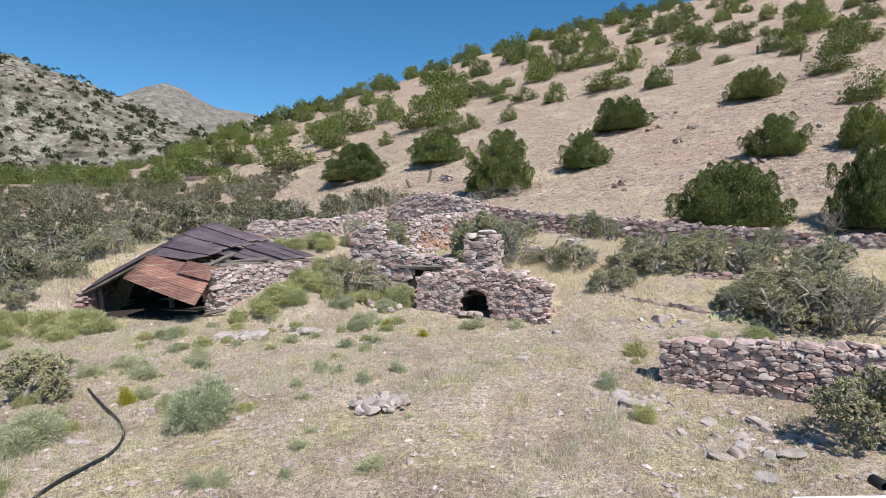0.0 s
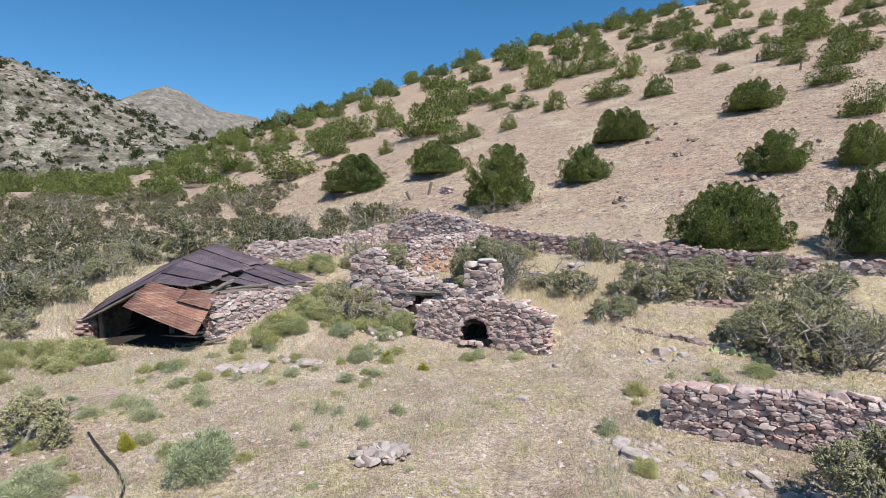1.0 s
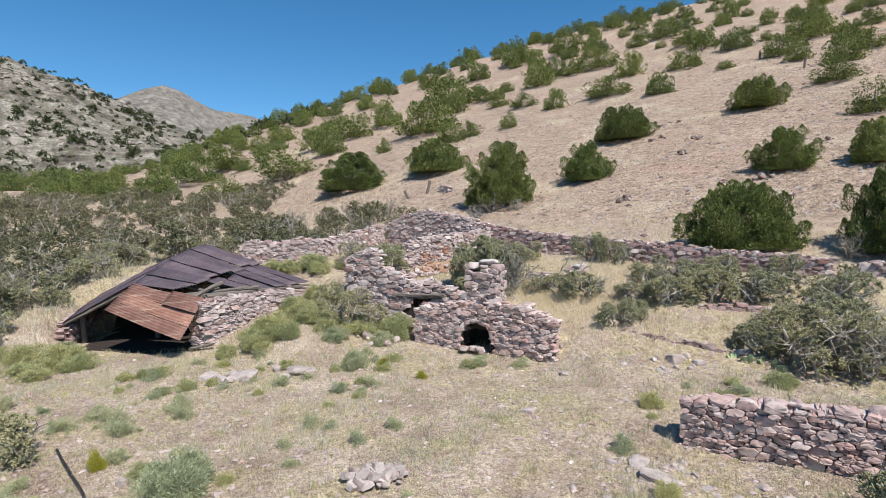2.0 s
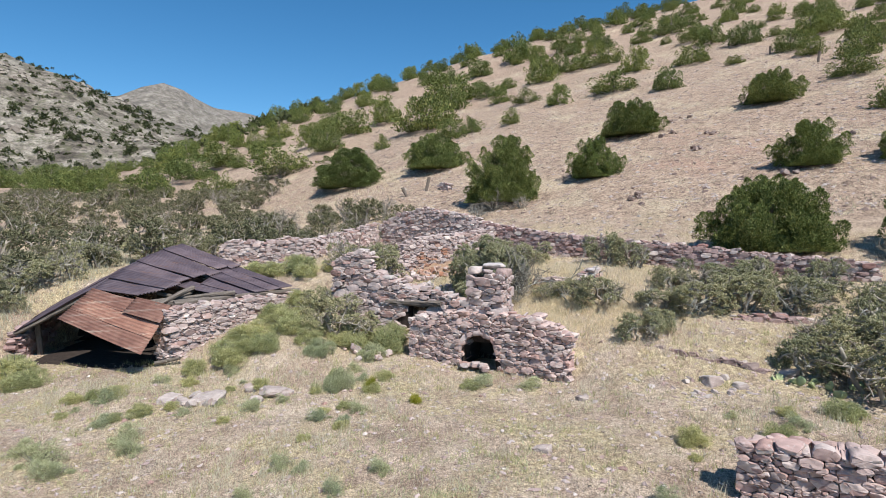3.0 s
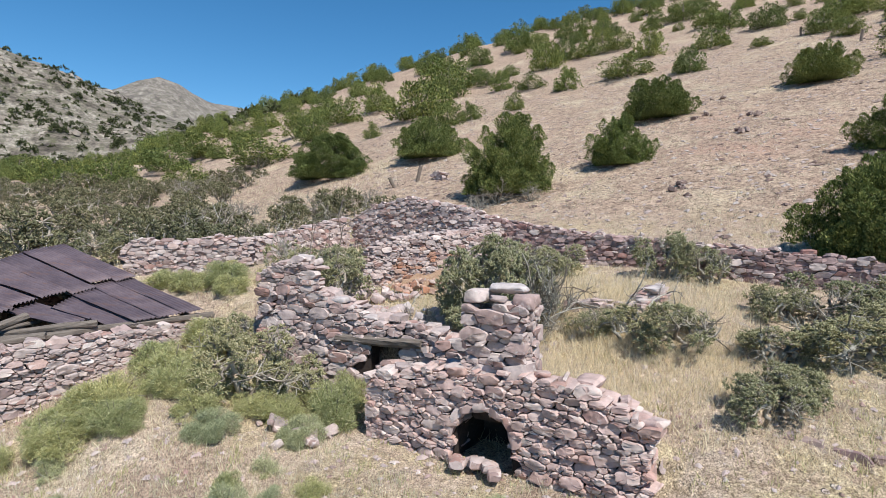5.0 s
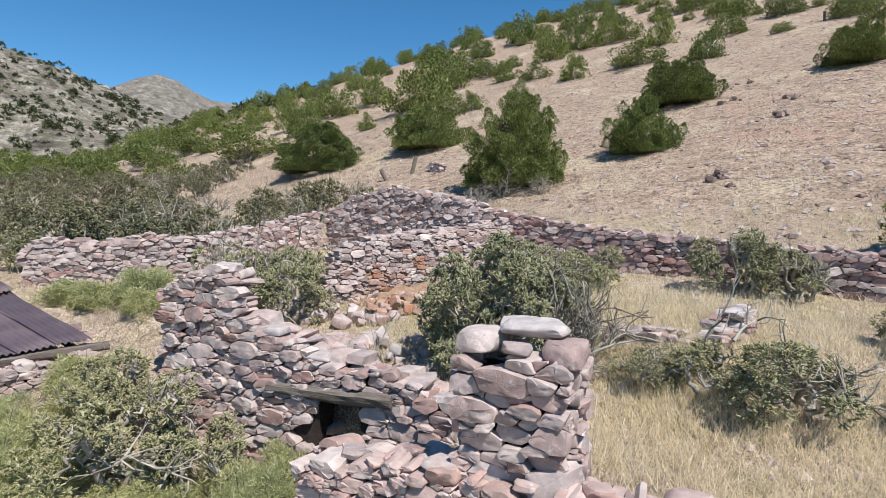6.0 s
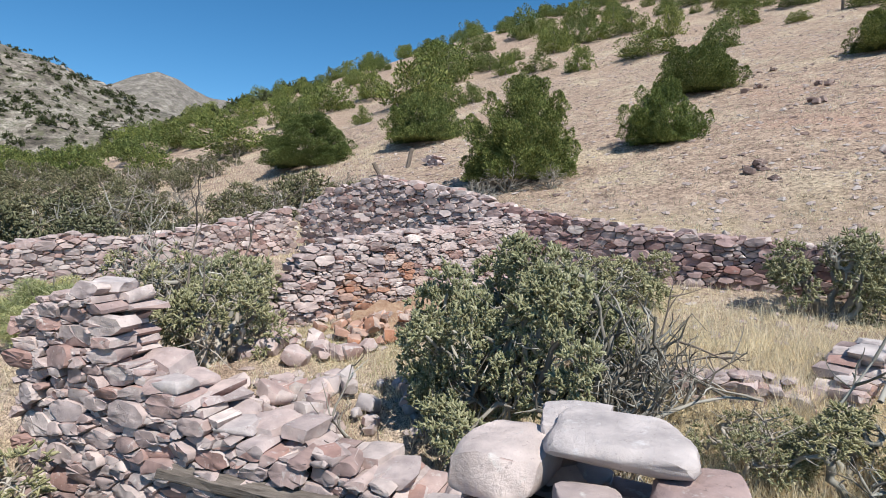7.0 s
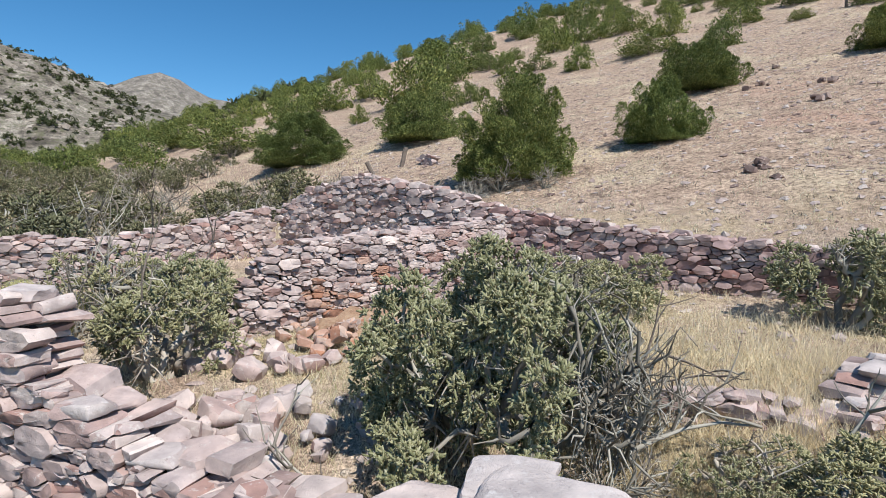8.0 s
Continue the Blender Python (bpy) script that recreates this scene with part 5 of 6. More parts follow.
# ---- soft bushes ----
def soft_meshes(seed, leaves, tall, mat, size=0.05, spread=0.55, slim=0.22):
    """A feathery bush 1 m wide."""
    rng = np.random.default_rng(seed)
    lobes = 16
    hub = unit_dirs(rng, lobes, 0.5)
    hub[:, 2] = np.abs(hub[:, 2])
    hub = hub * np.array([0.30, 0.30, tall * 0.62]) * rng.uniform(0.35, 1.1, lobes)[:, None]
    pick = rng.integers(0, lobes, leaves)
    way = unit_dirs(rng, leaves, 0.35)
    base = hub[pick] + way * np.array([1, 1, 1.2]) * (rng.uniform(0.05, 0.21, lobes)[pick] * rng.uniform(0.2, 1.15, leaves) ** 0.5)[:, None]
    base[:, 2] = np.abs(base[:, 2])
    out = way * spread + unit_dirs(rng, leaves) * 0.75 + np.array([0, 0, 0.35])
    out /= np.linalg.norm(out, axis=1)[:, None]
    v, f = blades(base, out, size * rng.uniform(0.7, 1.8, leaves), size * slim * rng.uniform(0.8, 1.6, leaves), rng)
    t = Tubes()
    for k in range(14):
        d = way[k] * np.array([0.42, 0.42, tall * 0.8])
        t.add([(0, 0, -0.05), d * 0.5 * (1, 1, 0.8), d], [0.012, 0.008, 0.003], 3)
    return (("foliage", big_mesh("foliage", v, f, mat)), ("branching", t.mesh("branching", TWIG)))


SOFT = {"sage": (soft_meshes(500, 30000, 0.7, SAGE, 0.034, 0.6, 0.17), 0.7), "weed": (soft_meshes(501, 12000, 0.7, LUSH, 0.045, 0.5, 0.13), 0.7), "broom": (soft_meshes(502, 2600, 0.85, BRIGHT, 0.16, 0.6, 0.07), 0.85), "thin": (soft_meshes(503, 4500, 0.7, SAGE, 0.055, 0.4, 0.12), 0.7)}


def bush(kind, x, y, wide, high, turn, label, name="bush", category="bush"):
    meshes, tall = SOFT[kind]
    m = pose(x, y, gz(x, y) - 0.02, 0, 0, turn) @ Matrix.Diagonal((wide, wide, high / tall, 1))
    return plant(name, meshes, m, label, category, "low bushes in the yard")


for k, (kind, x, y, w, h) in enumerate((("sage", -4.03, 9.35, 1.6, 1.0), ("sage", -6.35, 8.6, 1.5, 0.7), ("sage", -2.23, 15.1, 0.85, 0.62), ("weed", -1.35, 17.75, 1.3, 1.0), ("weed", -5.35, 16.9, 1.2, 0.75), ("weed", -4.85, 17.5, 1.3, 0.8), ("weed", -4.2, 18.2, 1.4, 0.75), ("weed", -3.7, 18.9, 1.2, 0.7),
                                         ("weed", -10.3, 16.6, 1.7, 0.9), ("weed", -11.6, 17.0, 1.5, 0.8), ("weed", -12.2, 16.0, 1.4, 0.7), ("thin", -5.7, 13.1, 0.9, 0.45), ("thin", -6.6, 12.2, 1.0, 0.45))):
    bush(kind, x, y, w, h, 47 * k, "feathery grey-green sage bush" if kind != "weed" else "soft green weeds along the shed")
for k, (kind, x, y, w, h) in enumerate((("thin", -6.1, 11.8, 0.9, 0.4), ("thin", -9.3, 13.1, 0.9, 0.45), ("weed", 3.95, 11.9, 0.75, 0.42), ("weed", 6.9, 12.6, 1.0, 0.4), ("weed", 5.3, 11.8, 0.8, 0.45), ("thin", -3.0, 7.3, 0.5, 0.25), ("thin", -7.1, 14.9, 0.8, 0.4), ("thin", -2.6, 11.7, 0.6, 0.32), ("thin", -1.6, 10.75, 0.5, 0.3),
                                         ("thin", -1.0, 11.3, 0.55, 0.3), ("weed", -1.2, 18.4, 1.1, 0.9), ("thin", -3.2, 7.2, 0.5, 0.3), ("weed", -4.6, 22.3, 1.6, 0.8), ("weed", -5.5, 22.4, 1.5, 0.7), ("thin", 0.9, 15.2, 0.9, 0.4), ("thin", 1.9, 14.9, 0.8, 0.35), ("weed", -3.6, 22.3, 1.2, 0.6))):
    bush(kind, x, y, w, h, 29 * k, "sparse grey-green weed tuft on dry ground" if kind == "thin" else "soft green weeds on dry ground", "weed_clump", "weed")
for k, (kind, x, y, w, h) in enumerate((("weed", -5.9, 16.6, 0.9, 0.55), ("weed", -5.2, 17.6, 1.1, 0.7), ("weed", -4.4, 17.0, 1.2, 0.6), ("weed", -3.9, 17.7, 1.2, 0.7), ("weed", -3.3, 17.3, 1.1, 0.55), ("weed", -4.6, 18.7, 1.2, 0.7), ("sage", -3.0, 16.9, 1.0, 0.5), ("weed", -2.2, 17.6, 1.1, 0.6), ("weed", -1.8, 18.3, 1.2, 0.75),
                                         ("weed", -4.0, 19.4, 1.2, 0.7), ("sage", -1.75, 17.1, 0.9, 0.55), ("weed", -5.0, 22.9, 1.4, 0.7), ("weed", -6.3, 22.6, 1.4, 0.6), ("weed", -4.3, 21.7, 1.3, 0.6), ("weed", -9.6, 16.3, 1.2, 0.6), ("weed", -12.9, 16.6, 1.3, 0.7))):
    bush(kind, x, y, w, h, 83 * k, "airy pale green weeds filling the slope", "weed_clump", "weed")
for x, y, w, h in ((-5.8, 10.4, 0.36, 0.4), (-1.52, 14.95, 0.4, 0.34), (-0.54, 14.2, 0.34, 0.22)):
    bush("broom", x, y, w, h, 60 * x, "bright yellow-green broomweed tuft", "broomweed", "broomweed")

# scattered pale weed clumps over the yard
rng = np.random.default_rng(77)
for k in range(90):
    x, y = rng.uniform(-9.5, 6.5), rng.uniform(6.5, 16.8)
    if k < 30:
        x, y = rng.uniform(-8, -1), rng.uniform(12.5, 16.6)
    if behind_fire(x, y) > -0.4 or (x > 3 and y < 10.5) or x > 6.7 + 0 * y or (x < -6.6 and y > 16):
        continue
    w = rng.uniform(0.3, 0.75)
    bush("weed" if rng.random() < 0.4 else "thin", x, y, w, w * rng.uniform(0.35, 0.6), rng.uniform(0, 360), "small pale green weed tuft on dry ground", "weed_clump", "weed")
for k in range(14):
    f = rng.random()
    x, y = -6.2 + 3.6 * f + rng.uniform(-0.5, 0.5), 16.7 + 1.6 * f + rng.uniform(-0.6, 0.5)
    w = rng.uniform(0.8, 1.3)
    bush("weed", x, y, w, w * rng.uniform(0.35, 0.5), rng.uniform(0, 360), "soft green weeds banked along the shed wall", "weed_clump", "weed")
for k in range(16):
    x, y = rng.uniform(-14.5, -9.8), rng.uniform(14.2, 17.3)
    w = rng.uniform(0.9, 1.7)
    bush("weed", x, y, w, w * rng.uniform(0.4, 0.55), rng.uniform(0, 360), "yellowish green weeds beside the shed", "weed_clump", "weed")

# ---- grass, pebbles and loose stones ----
def lay(xs, ys):
    return ground(xs, ys)


def straw(name, label, seed, tufts, where, per, tall, thin, mat, spread=0.07, lean=0.32):
    rng = np.random.default_rng(seed)
    x, y = where(rng, tufts)
    size = rng.uniform(0.45, 1.0, len(x))
    n = len(x) * per
    bx = np.repeat(x, per) + rng.normal(size=n) * spread
    by = np.repeat(y, per) + rng.normal(size=n) * spread
    base = np.stack([bx, by, lay(bx, by) - 0.01], 1)
    way = np.stack([rng.normal(size=n) * lean, rng.normal(size=n) * lean, np.ones(n)], 1)
    way /= np.linalg.norm(way, axis=1)[:, None]
    v, f = blades(base, way, tall * np.repeat(size, per) * rng.uniform(0.4, 1.1, n), np.full(n, thin) * rng.uniform(0.6, 1.4, n), rng)
    tagged(new(name, big_mesh(name, v, f, mat)), label, "grass", kind="stuff")


def keep(x, y, mask):
    return x[mask], y[mask]


def yard_spots(rng, n):
    x, y = rng.uniform(-13, 13, n), rng.uniform(3, 17.5, n)
    return keep(x, y, (rng.random(n) < 0.35 + 0.35 * patchy(x, y)) & (behind_fire(x, y) < 0.1))


def all_yard(rng, n):
    x, y = rng.uniform(-12, 12, n), rng.uniform(3, 18, n)
    return keep(x, y, (behind_fire(x, y) < 0.1) | (x > 3))


def ruin_spots(rng, n):
    x, y = rng.uniform(-9, 14, n), rng.uniform(14.5, 25, n)
    inside = (y > 16.0 - 0.5 * (x - 3.0)) | (y > 18.5) | ((x < -1.0) & (y > 16 - 1.5 * rng.random(n)))
    return keep(x, y, inside & (rng.random(n) < 0.55 + 0.4 * patchy(x, y, 1.1, 2.0)) & ~((x < -6) & (y < 21)))


def right_spots(rng, n):
    x, y = rng.normal(3.9, 1.2, n), rng.normal(18.6, 1.5, n)
    return keep(x, y, (behind_fire(x, y) > 0.8) & (y < 21.8))


def flat_spots(rng, n):
    x, y = rng.uniform(-45, 2, n), rng.uniform(18, 60, n)
    return keep(x, y, ((x < -12.5) | (y > 24.5)) & (x < -2 + 0 * y) & (rng.random(n) < 0.6 + 0.4 * patchy(x, y, 0.3)))


def hill_spots(rng, n):
    x, y = rng.uniform(-12, 45, n), 23 + 75 * rng.random(n) ** 1.5
    return keep(x, y, (y > 26.8 - 0.66 * x) & (rng.random(n) < 0.6 + 0.3 * patchy(x, y, 0.35)))


def weed_spots(rng, n):
    x, y = rng.uniform(-12, 12, n), rng.uniform(3, 17, n)
    return keep(x, y, (patchy(x, y, 0.8, 5.0) + 0.5 * rng.normal(size=n) > 0.9) & (behind_fire(x, y) < 0.1))


def tuft_spots(rng, n):
    x, y = rng.uniform(-11, 11, n), rng.uniform(4, 17.2, n)
    return keep(x, y, (patchy(x, y, 0.7, 3.1) + 0.5 * rng.normal(size=n) + 0.09 * (y - 12) > 0.55) & (behind_fire(x, y) < 0.05))


def floor_spots(rng, n):
    x, y = rng.uniform(-2.4, 2.6, n), rng.uniform(18.8, 23.2, n)
    return keep(x, y, (behind_fire(x, y) > 1.9) & (rng.random(n) < 0.6 + 0.4 * patchy(x, y, 2.1, 0.7)))


def shed_side(rng, n):
    x, y = rng.uniform(-24, -11.5, n), rng.uniform(14, 27, n)
    return x, y


straw("yard_grass", "short bleached grass over the dry yard", 31, 22000, yard_spots, 8, 0.11, 0.009, STRAW)
straw("straw_litter", "fallen bleached straw lying over the yard", 45, 16000, all_yard, 3, 0.10, 0.010, STRAW, 0.1, 3.5)
straw("yard_stubble", "short dead brown stubble over the dry yard", 37, 8000, all_yard, 7, 0.09, 0.009, TWIG, 0.05)
straw("yard_weeds", "small green weeds scattered over the dry yard", 32, 9000, weed_spots, 24, 0.11, 0.013, SAGE, 0.07, 0.6)
straw("yard_tufts", "thin upright green stalks in the dry yard", 38, 2200, all_yard, 16, 0.2, 0.009, LUSH, 0.06)
straw("straw_tufts", "upright tufts of bleached grass in the dry yard", 46, 2600, tuft_spots, 30, 0.34, 0.006, STRAW, 0.07, 0.35)
straw("tall_grass", "tall bleached grass filling the ruins", 33, 7500, ruin_spots, 13, 0.27, 0.007, STRAW, 0.12, 0.5)
straw("tall_grass", "tall bleached grass behind the fireplace", 34, 2300, right_spots, 14, 0.34, 0.007, STRAW, 0.13, 0.5)
straw("floor_grass", "dry grass tufts on the ruin floor", 48, 2600, floor_spots, 14, 0.22, 0.006, STRAW, 0.09, 0.6)
straw("floor_weeds", "low greenish weeds on the ruin floor", 49, 700, floor_spots, 12, 0.16, 0.007, LUSH, 0.07, 0.6)
straw("flat_grass", "bleached grass between the brush", 35, 6000, flat_spots, 8, 0.45, 0.02, STRAW, 0.2)
straw("flat_grass", "bleached grass beside the shed", 39, 3500, shed_side, 10, 0.4, 0.014, STRAW, 0.15)
straw("hill_grass", "thin bleached grass on the slope", 36, 42000, hill_spots, 5, 0.15, 0.022, STRAW, 0.09, 0.6)
straw("hill_stubble", "dead brown stubble on the slope", 40, 15000, hill_spots, 5, 0.13, 0.022, TWIG, 0.08, 0.6)


def pebbles(name, label, seed, n, where, lo, hi, mat):
    rng = np.random.default_rng(seed)
    x, y = where(rng, n)
    n = len(x)
    size = lo + (hi - lo) * rng.random(n) ** 3.0
    oct_v = np.array([(1, 0, 0), (-1, 0, 0), (0, 1, 0), (0, -1, 0), (0, 0, 1), (0, 0, -1), (0.62, 0.62, 0.3), (-0.62, 0.62, 0.3), (-0.62, -0.62, 0.3), (0.62, -0.62, 0.3)], float)
    oct_f = np.array([(4, 0, 6), (4, 6, 2), (4, 2, 7), (4, 7, 1), (4, 1, 8), (4, 8, 3), (4, 3, 9), (4, 9, 0), (0, 5, 6), (6, 5, 2), (2, 5, 7), (7, 5, 1), (1, 5, 8), (8, 5, 3), (3, 5, 9), (9, 5, 0)])
    v = oct_v[None] * (1 + rng.normal(size=(n, 10, 1)) * 0.32)
    v = v * np.stack([rng.uniform(0.6, 1.2, n), rng.uniform(0.6, 1.2, n), rng.uniform(0.3, 0.65, n)], 1)[:, None] * size[:, None, None] * 0.5
    a = rng.uniform(0, math.tau, n)
    vx = v[..., 0] * np.cos(a)[:, None] - v[..., 1] * np.sin(a)[:, None]
    vy = v[..., 0] * np.sin(a)[:, None] + v[..., 1] * np.cos(a)[:, None]
    z = lay(x, y)
    sx, sy = (lay(x + 0.15, y) - z) / 0.15, (lay(x, y + 0.15) - z) / 0.15
    out = np.stack([vx + x[:, None], vy + y[:, None], v[..., 2] + vx * sx[:, None] + vy * sy[:, None] + (z + size * 0.05)[:, None]], 2)
    f = (oct_f[None] + 10 * np.arange(n)[:, None, None]).reshape(-1, 3)
    tagged(new(name, big_mesh(name, out.reshape(-1, 3), f, mat, True)), label, "pebbles", kind="stuff")


def all_hill(rng, n):
    x, y = rng.uniform(-8, 45, n), 23 + 60 * rng.random(n) ** 1.4
    return keep(x, y, y > 26.8 - 0.66 * x)


def in_ruin(rng, n):
    x, y = rng.uniform(-3.5, 6, n), rng.uniform(18.3, 23.5, n)
    return x, y


pebbles("yard_pebbles", "pale pebbles scattered over the yard", 41, 15000, all_yard, 0.014, 0.13, STONE)
pebbles("hill_stones", "pinkish stones scattered over the slope", 42, 17000, all_hill, 0.035, 0.26, LOOSE)
pebbles("hill_dark_stones", "dark broken stones scattered over the slope", 47, 5000, all_hill, 0.06, 0.3, OUTCROP)
pebbles("ruin_rubble", "small fallen rubble inside the ruins", 43, 600, in_ruin, 0.04, 0.2, LOOSE)

def ledge_spots(rng, n):
    x, y = rng.uniform(-300, -25, n), rng.uniform(125, 262, n)
    return keep(x, y, (np.sin(ground(x, y) / 4.5 + 0.5 * np.sin(x / 13.0)) > 0.55) & (x < -20 - (y - 118) * 0.3))


pebbles("hill_ledges", "pale rock ledges and blocks across the grey hill", 44, 9000, ledge_spots, 0.4, 3.6, GREYROCK)

LOOSE_ROCKS = [rock_mesh("boulder", 900 + k, 5, LOOSE, 0.16) for k in range(6)]


def boulder(x, y, w, h, k, label, group):
    ob = new("rock", LOOSE_ROCKS[k % 6])
    ob.matrix_world = pose(x, y, gz(x, y) + h * 0.04, 8, -9, 67 * k) @ Matrix.Diagonal((w, w * 0.75, h * 1.0, 1))
    tagged(ob, label, "rock", group)


for k, (x, y, w, h) in enumerate(((-4.9, 14.8, 0.75, 0.3), (-5.7, 14.8, 0.5, 0.24), (-5.4, 14.75, 0.3, 0.2), (-3.5, 15.05, 0.8, 0.24), (2.8, 14.15, 0.34, 0.14), (1.55, 11.9, 0.3, 0.16), (3.85, 8.6, 0.3, 0.07), (4.56, 8.45, 0.4, 0.07), (3.45, 7.5, 0.34, 0.06), (4.35, 7.45, 0.5, 0.06), (3.7, 6.95, 0.36, 0.05), (4.05, 8.1, 0.22, 0.06), (3.3, 8.25, 0.2, 0.05), (4.7, 7.9, 0.26, 0.06), (3.95, 7.2, 0.18, 0.05), (4.4, 9.0, 0.24, 0.07), (3.6, 9.0, 0.16, 0.05),
                                  (2.9, 9.75, 0.4, 0.14), (3.05, 9.25, 0.6, 0.14), (5.45, 14.2, 0.42, 0.28), (-5.05, 9.85, 0.28, 0.16), (-3.45, 9.3, 0.15, 0.1), (-2.2, 7.65, 0.12, 0.1), (-0.6, 7.5, 0.12, 0.08), (-5.5, 8.55, 0.3, 0.12), (-6.35, 9.3, 0.2, 0.1), (7.1, 14.35, 0.42, 0.16), (5.9, 14.0, 0.3, 0.2))):
    boulder(x, y, w, h, k, "pale pinkish rock lying in dry grass", "loose rocks in the yard")
OUTCROPS = []
for k, (x, y, w, h) in enumerate(((9.65, 30.2, 0.75, 0.5), (17.4, 38.6, 0.95, 0.6), (16.0, 41.1, 1.0, 0.5), (21.2, 31.6, 0.9, 0.5), (15.5, 36.0, 0.45, 0.55), (18.6, 44.9, 1.9, 0.4), (16.0, 28.2, 1.2, 0.4), (9.95, 30.3, 0.4, 0.35))):
    OUTCROPS.append((x, y, w, h))


def rock_pile(x, y, wide, count, seed, label, high=0.3, mat=None, size=1.0):
    ob = empty("rock_pile", pose(x, y, gz(x, y)), label, "rock pile")
    rng = random.Random(seed)
    for k in range(count):
        r, a = wide * 0.5 * math.sqrt(rng.random()), rng.uniform(0, math.tau)
        z = max(0, high * (1 - r / (wide * 0.5))) * rng.random()
        w = (0.10 + 0.26 * rng.random() ** 1.8) * size
        px, py = r * math.cos(a), r * math.sin(a) * 0.6
        m = Matrix.LocRotScale((px, py, gz(x + px, y + py) - gz(x, y) + z + (0.05 if high > 0.03 else -0.015)), Euler((rng.uniform(-0.5, 0.5), rng.uniform(-0.5, 0.5), rng.uniform(0, 6))), (w, w * 0.8, w * rng.uniform(0.45, 0.8)))
        put("stone", rng.choice(rocks(rng.choice((mat or STONE, mat or STONE, STONE if mat is PALE else mat or STONE, LOOSE if mat is PALE else mat or STONE)), True)), ob, m)
    return ob


for k, (x, y, w, h) in enumerate(OUTCROPS):
    rock_pile(x, y, w * 1.3, 7, 20 + k, "dark outcrop of broken rock on the bare slope", h * 0.5, OUTCROP)
rock_pile(-1.2, 9.45, 1.0, 60, 1, "small heap of pale pinkish stones in the yard", 0.24, LOOSE, 0.7)
rock_pile(3.0, 9.55, 1.5, 40, 2, "fallen stones at the end of the low wall", 0.0, LOOSE, 0.55)
rock_pile(5.3, 13.9, 1.7, 26, 3, "tumbled stones below the terrace edge", 0.0, LOOSE, 0.6)
rock_pile(-4.6, 14.85, 1.9, 22, 15, "half-buried stones in the dry yard", 0.05, LOOSE, 0.8)
rock_pile(4.0, 7.8, 2.0, 34, 16, "flat stones bedded in the dry grass", 0.01, LOOSE, 0.75)
rock_pile(-1.9, 17.2, 1.2, 22, 4, "fallen rubble beside a soft bush", 0.3)
rock_pile(-0.9, 21.3, 1.5, 26, 5, "fallen wall stones on the ruin floor", 0.2, STONE)
rock_pile(-0.3, 20.1, 1.8, 34, 6, "tumbled pale stones on the ruin floor", 0.12, PALE, 1.0)
rock_pile(-1.2, 20.0, 1.5, 44, 10, "big pale blocks heaped behind the broken wall", 0.22, STONE, 1.05)
stone_wall([(2.85, 19.72, 1.88), (3.3, 19.45, 2.0), (3.85, 19.15, 1.86)], 0.4, 64, "broken inner wall footing of pale stones", fine=True, cap=PALE, size=1.0, caps=0.9)
stone_wall([(4.15, 19.05, 1.9), (4.45, 19.2, 2.12), (4.85, 19.5, 2.2)], 0.4, 65, "pale stump of a fallen inner wall", fine=True, mat=STONE, cap=PALE, size=0.85, caps=0.9)
stone_wall([(3.7, 16.0, 0.80), (4.2, 15.75, 0.70), (4.6, 15.55, 0.77), (5.6, 14.95, 0.66), (6.55, 14.35, 0.64)], 0.3, 61, "single course of dark footing stones along the terrace", mat=DARKROW, sides=(0,), fine=True, size=1.0)
stone_wall([(7.2, 16.75, 1.15), (8.2, 16.6, 1.2), (9.6, 16.35, 1.05)], 0.4, 62, "low tumbled wall stub with pale cap stones", fine=True, mat=DARKPINK, cap=PALE, size=0.9)
stone_wall([(0.3, 41.6, 6.35), (0.9, 40.9, 6.4)], 0.5, 63, "small stump of rubble wall on the slope")
for x, y, h, lean in ((-0.55, 42.3, 1.0, 12), (-1.9, 42.2, 0.7, -25), (35.2, 53.9, 1.0, 8), (36.6, 63.5, 0.9, 0)):
    ob = empty("stump", pose(x, y, gz(x, y) - 0.05, 0, lean, 0), "dark weathered post stub on the slope", "post")
    beam("post", ob, ob.matrix_world.translation, ob.matrix_world @ Vector((0, 0, h)), 0.2, 0.2, BARK, int(x * 10))

# ---- small things ----
def red_bank():
    """Rust-red earth slumped against the cross wall."""
    ob_at = (0.2, 21.9)
    verts, faces = [], []
    n = 28
    d = Vector((0.83, 0.55, 0))
    p0 = Vector((-1.1, 21.75, 0))
    for j in range(n + 1):
        for i in range(n + 1):
            s, f = 3.0 * i / n, 1.3 * j / n
            p = p0 + d * (s + 0.2) + Vector((0.55, -0.83, 0)) * (f - 0.15)
            lift = 0.22 * max(0, 1 - f / (0.7 + 0.4 * noise.noise(Vector((s * 1.7, 0, 5))))) ** 1.2 * math.sin(math.pi * min(1, max(0, s / 3.0))) ** 0.7 + 0.14 * noise.noise(Vector((s * 3.2, f * 3.2, 0))) + 0.05 * noise.noise(Vector((s * 9, f * 9, 3)))
            edge = min(i, n - i, n - j) / 6
            z = gz(p.x, p.y) - 0.08 + (lift + 0.07) * min(1, edge)
            verts.append((p.x - ob_at[0], p.y - ob_at[1], z))
    for j in range(n):
        for i in range(n):
            q = j * (n + 1) + i
            faces.append((q, q + n + 1, q + n + 2, q + 1))
    ob = new("earth_bank", mesh_of("earth_bank", verts, faces, RED_EARTH, True))
    ob.matrix_world = pose(ob_at[0], ob_at[1], 0)
    tagged(ob, "rust-red earth slumped against the cross wall", "earth bank")


red_bank()
rock_pile(-0.1, 22.0, 1.9, 46, 9, "rust-red stones fallen from the cross wall", 0.3, BURNT, 0.7)


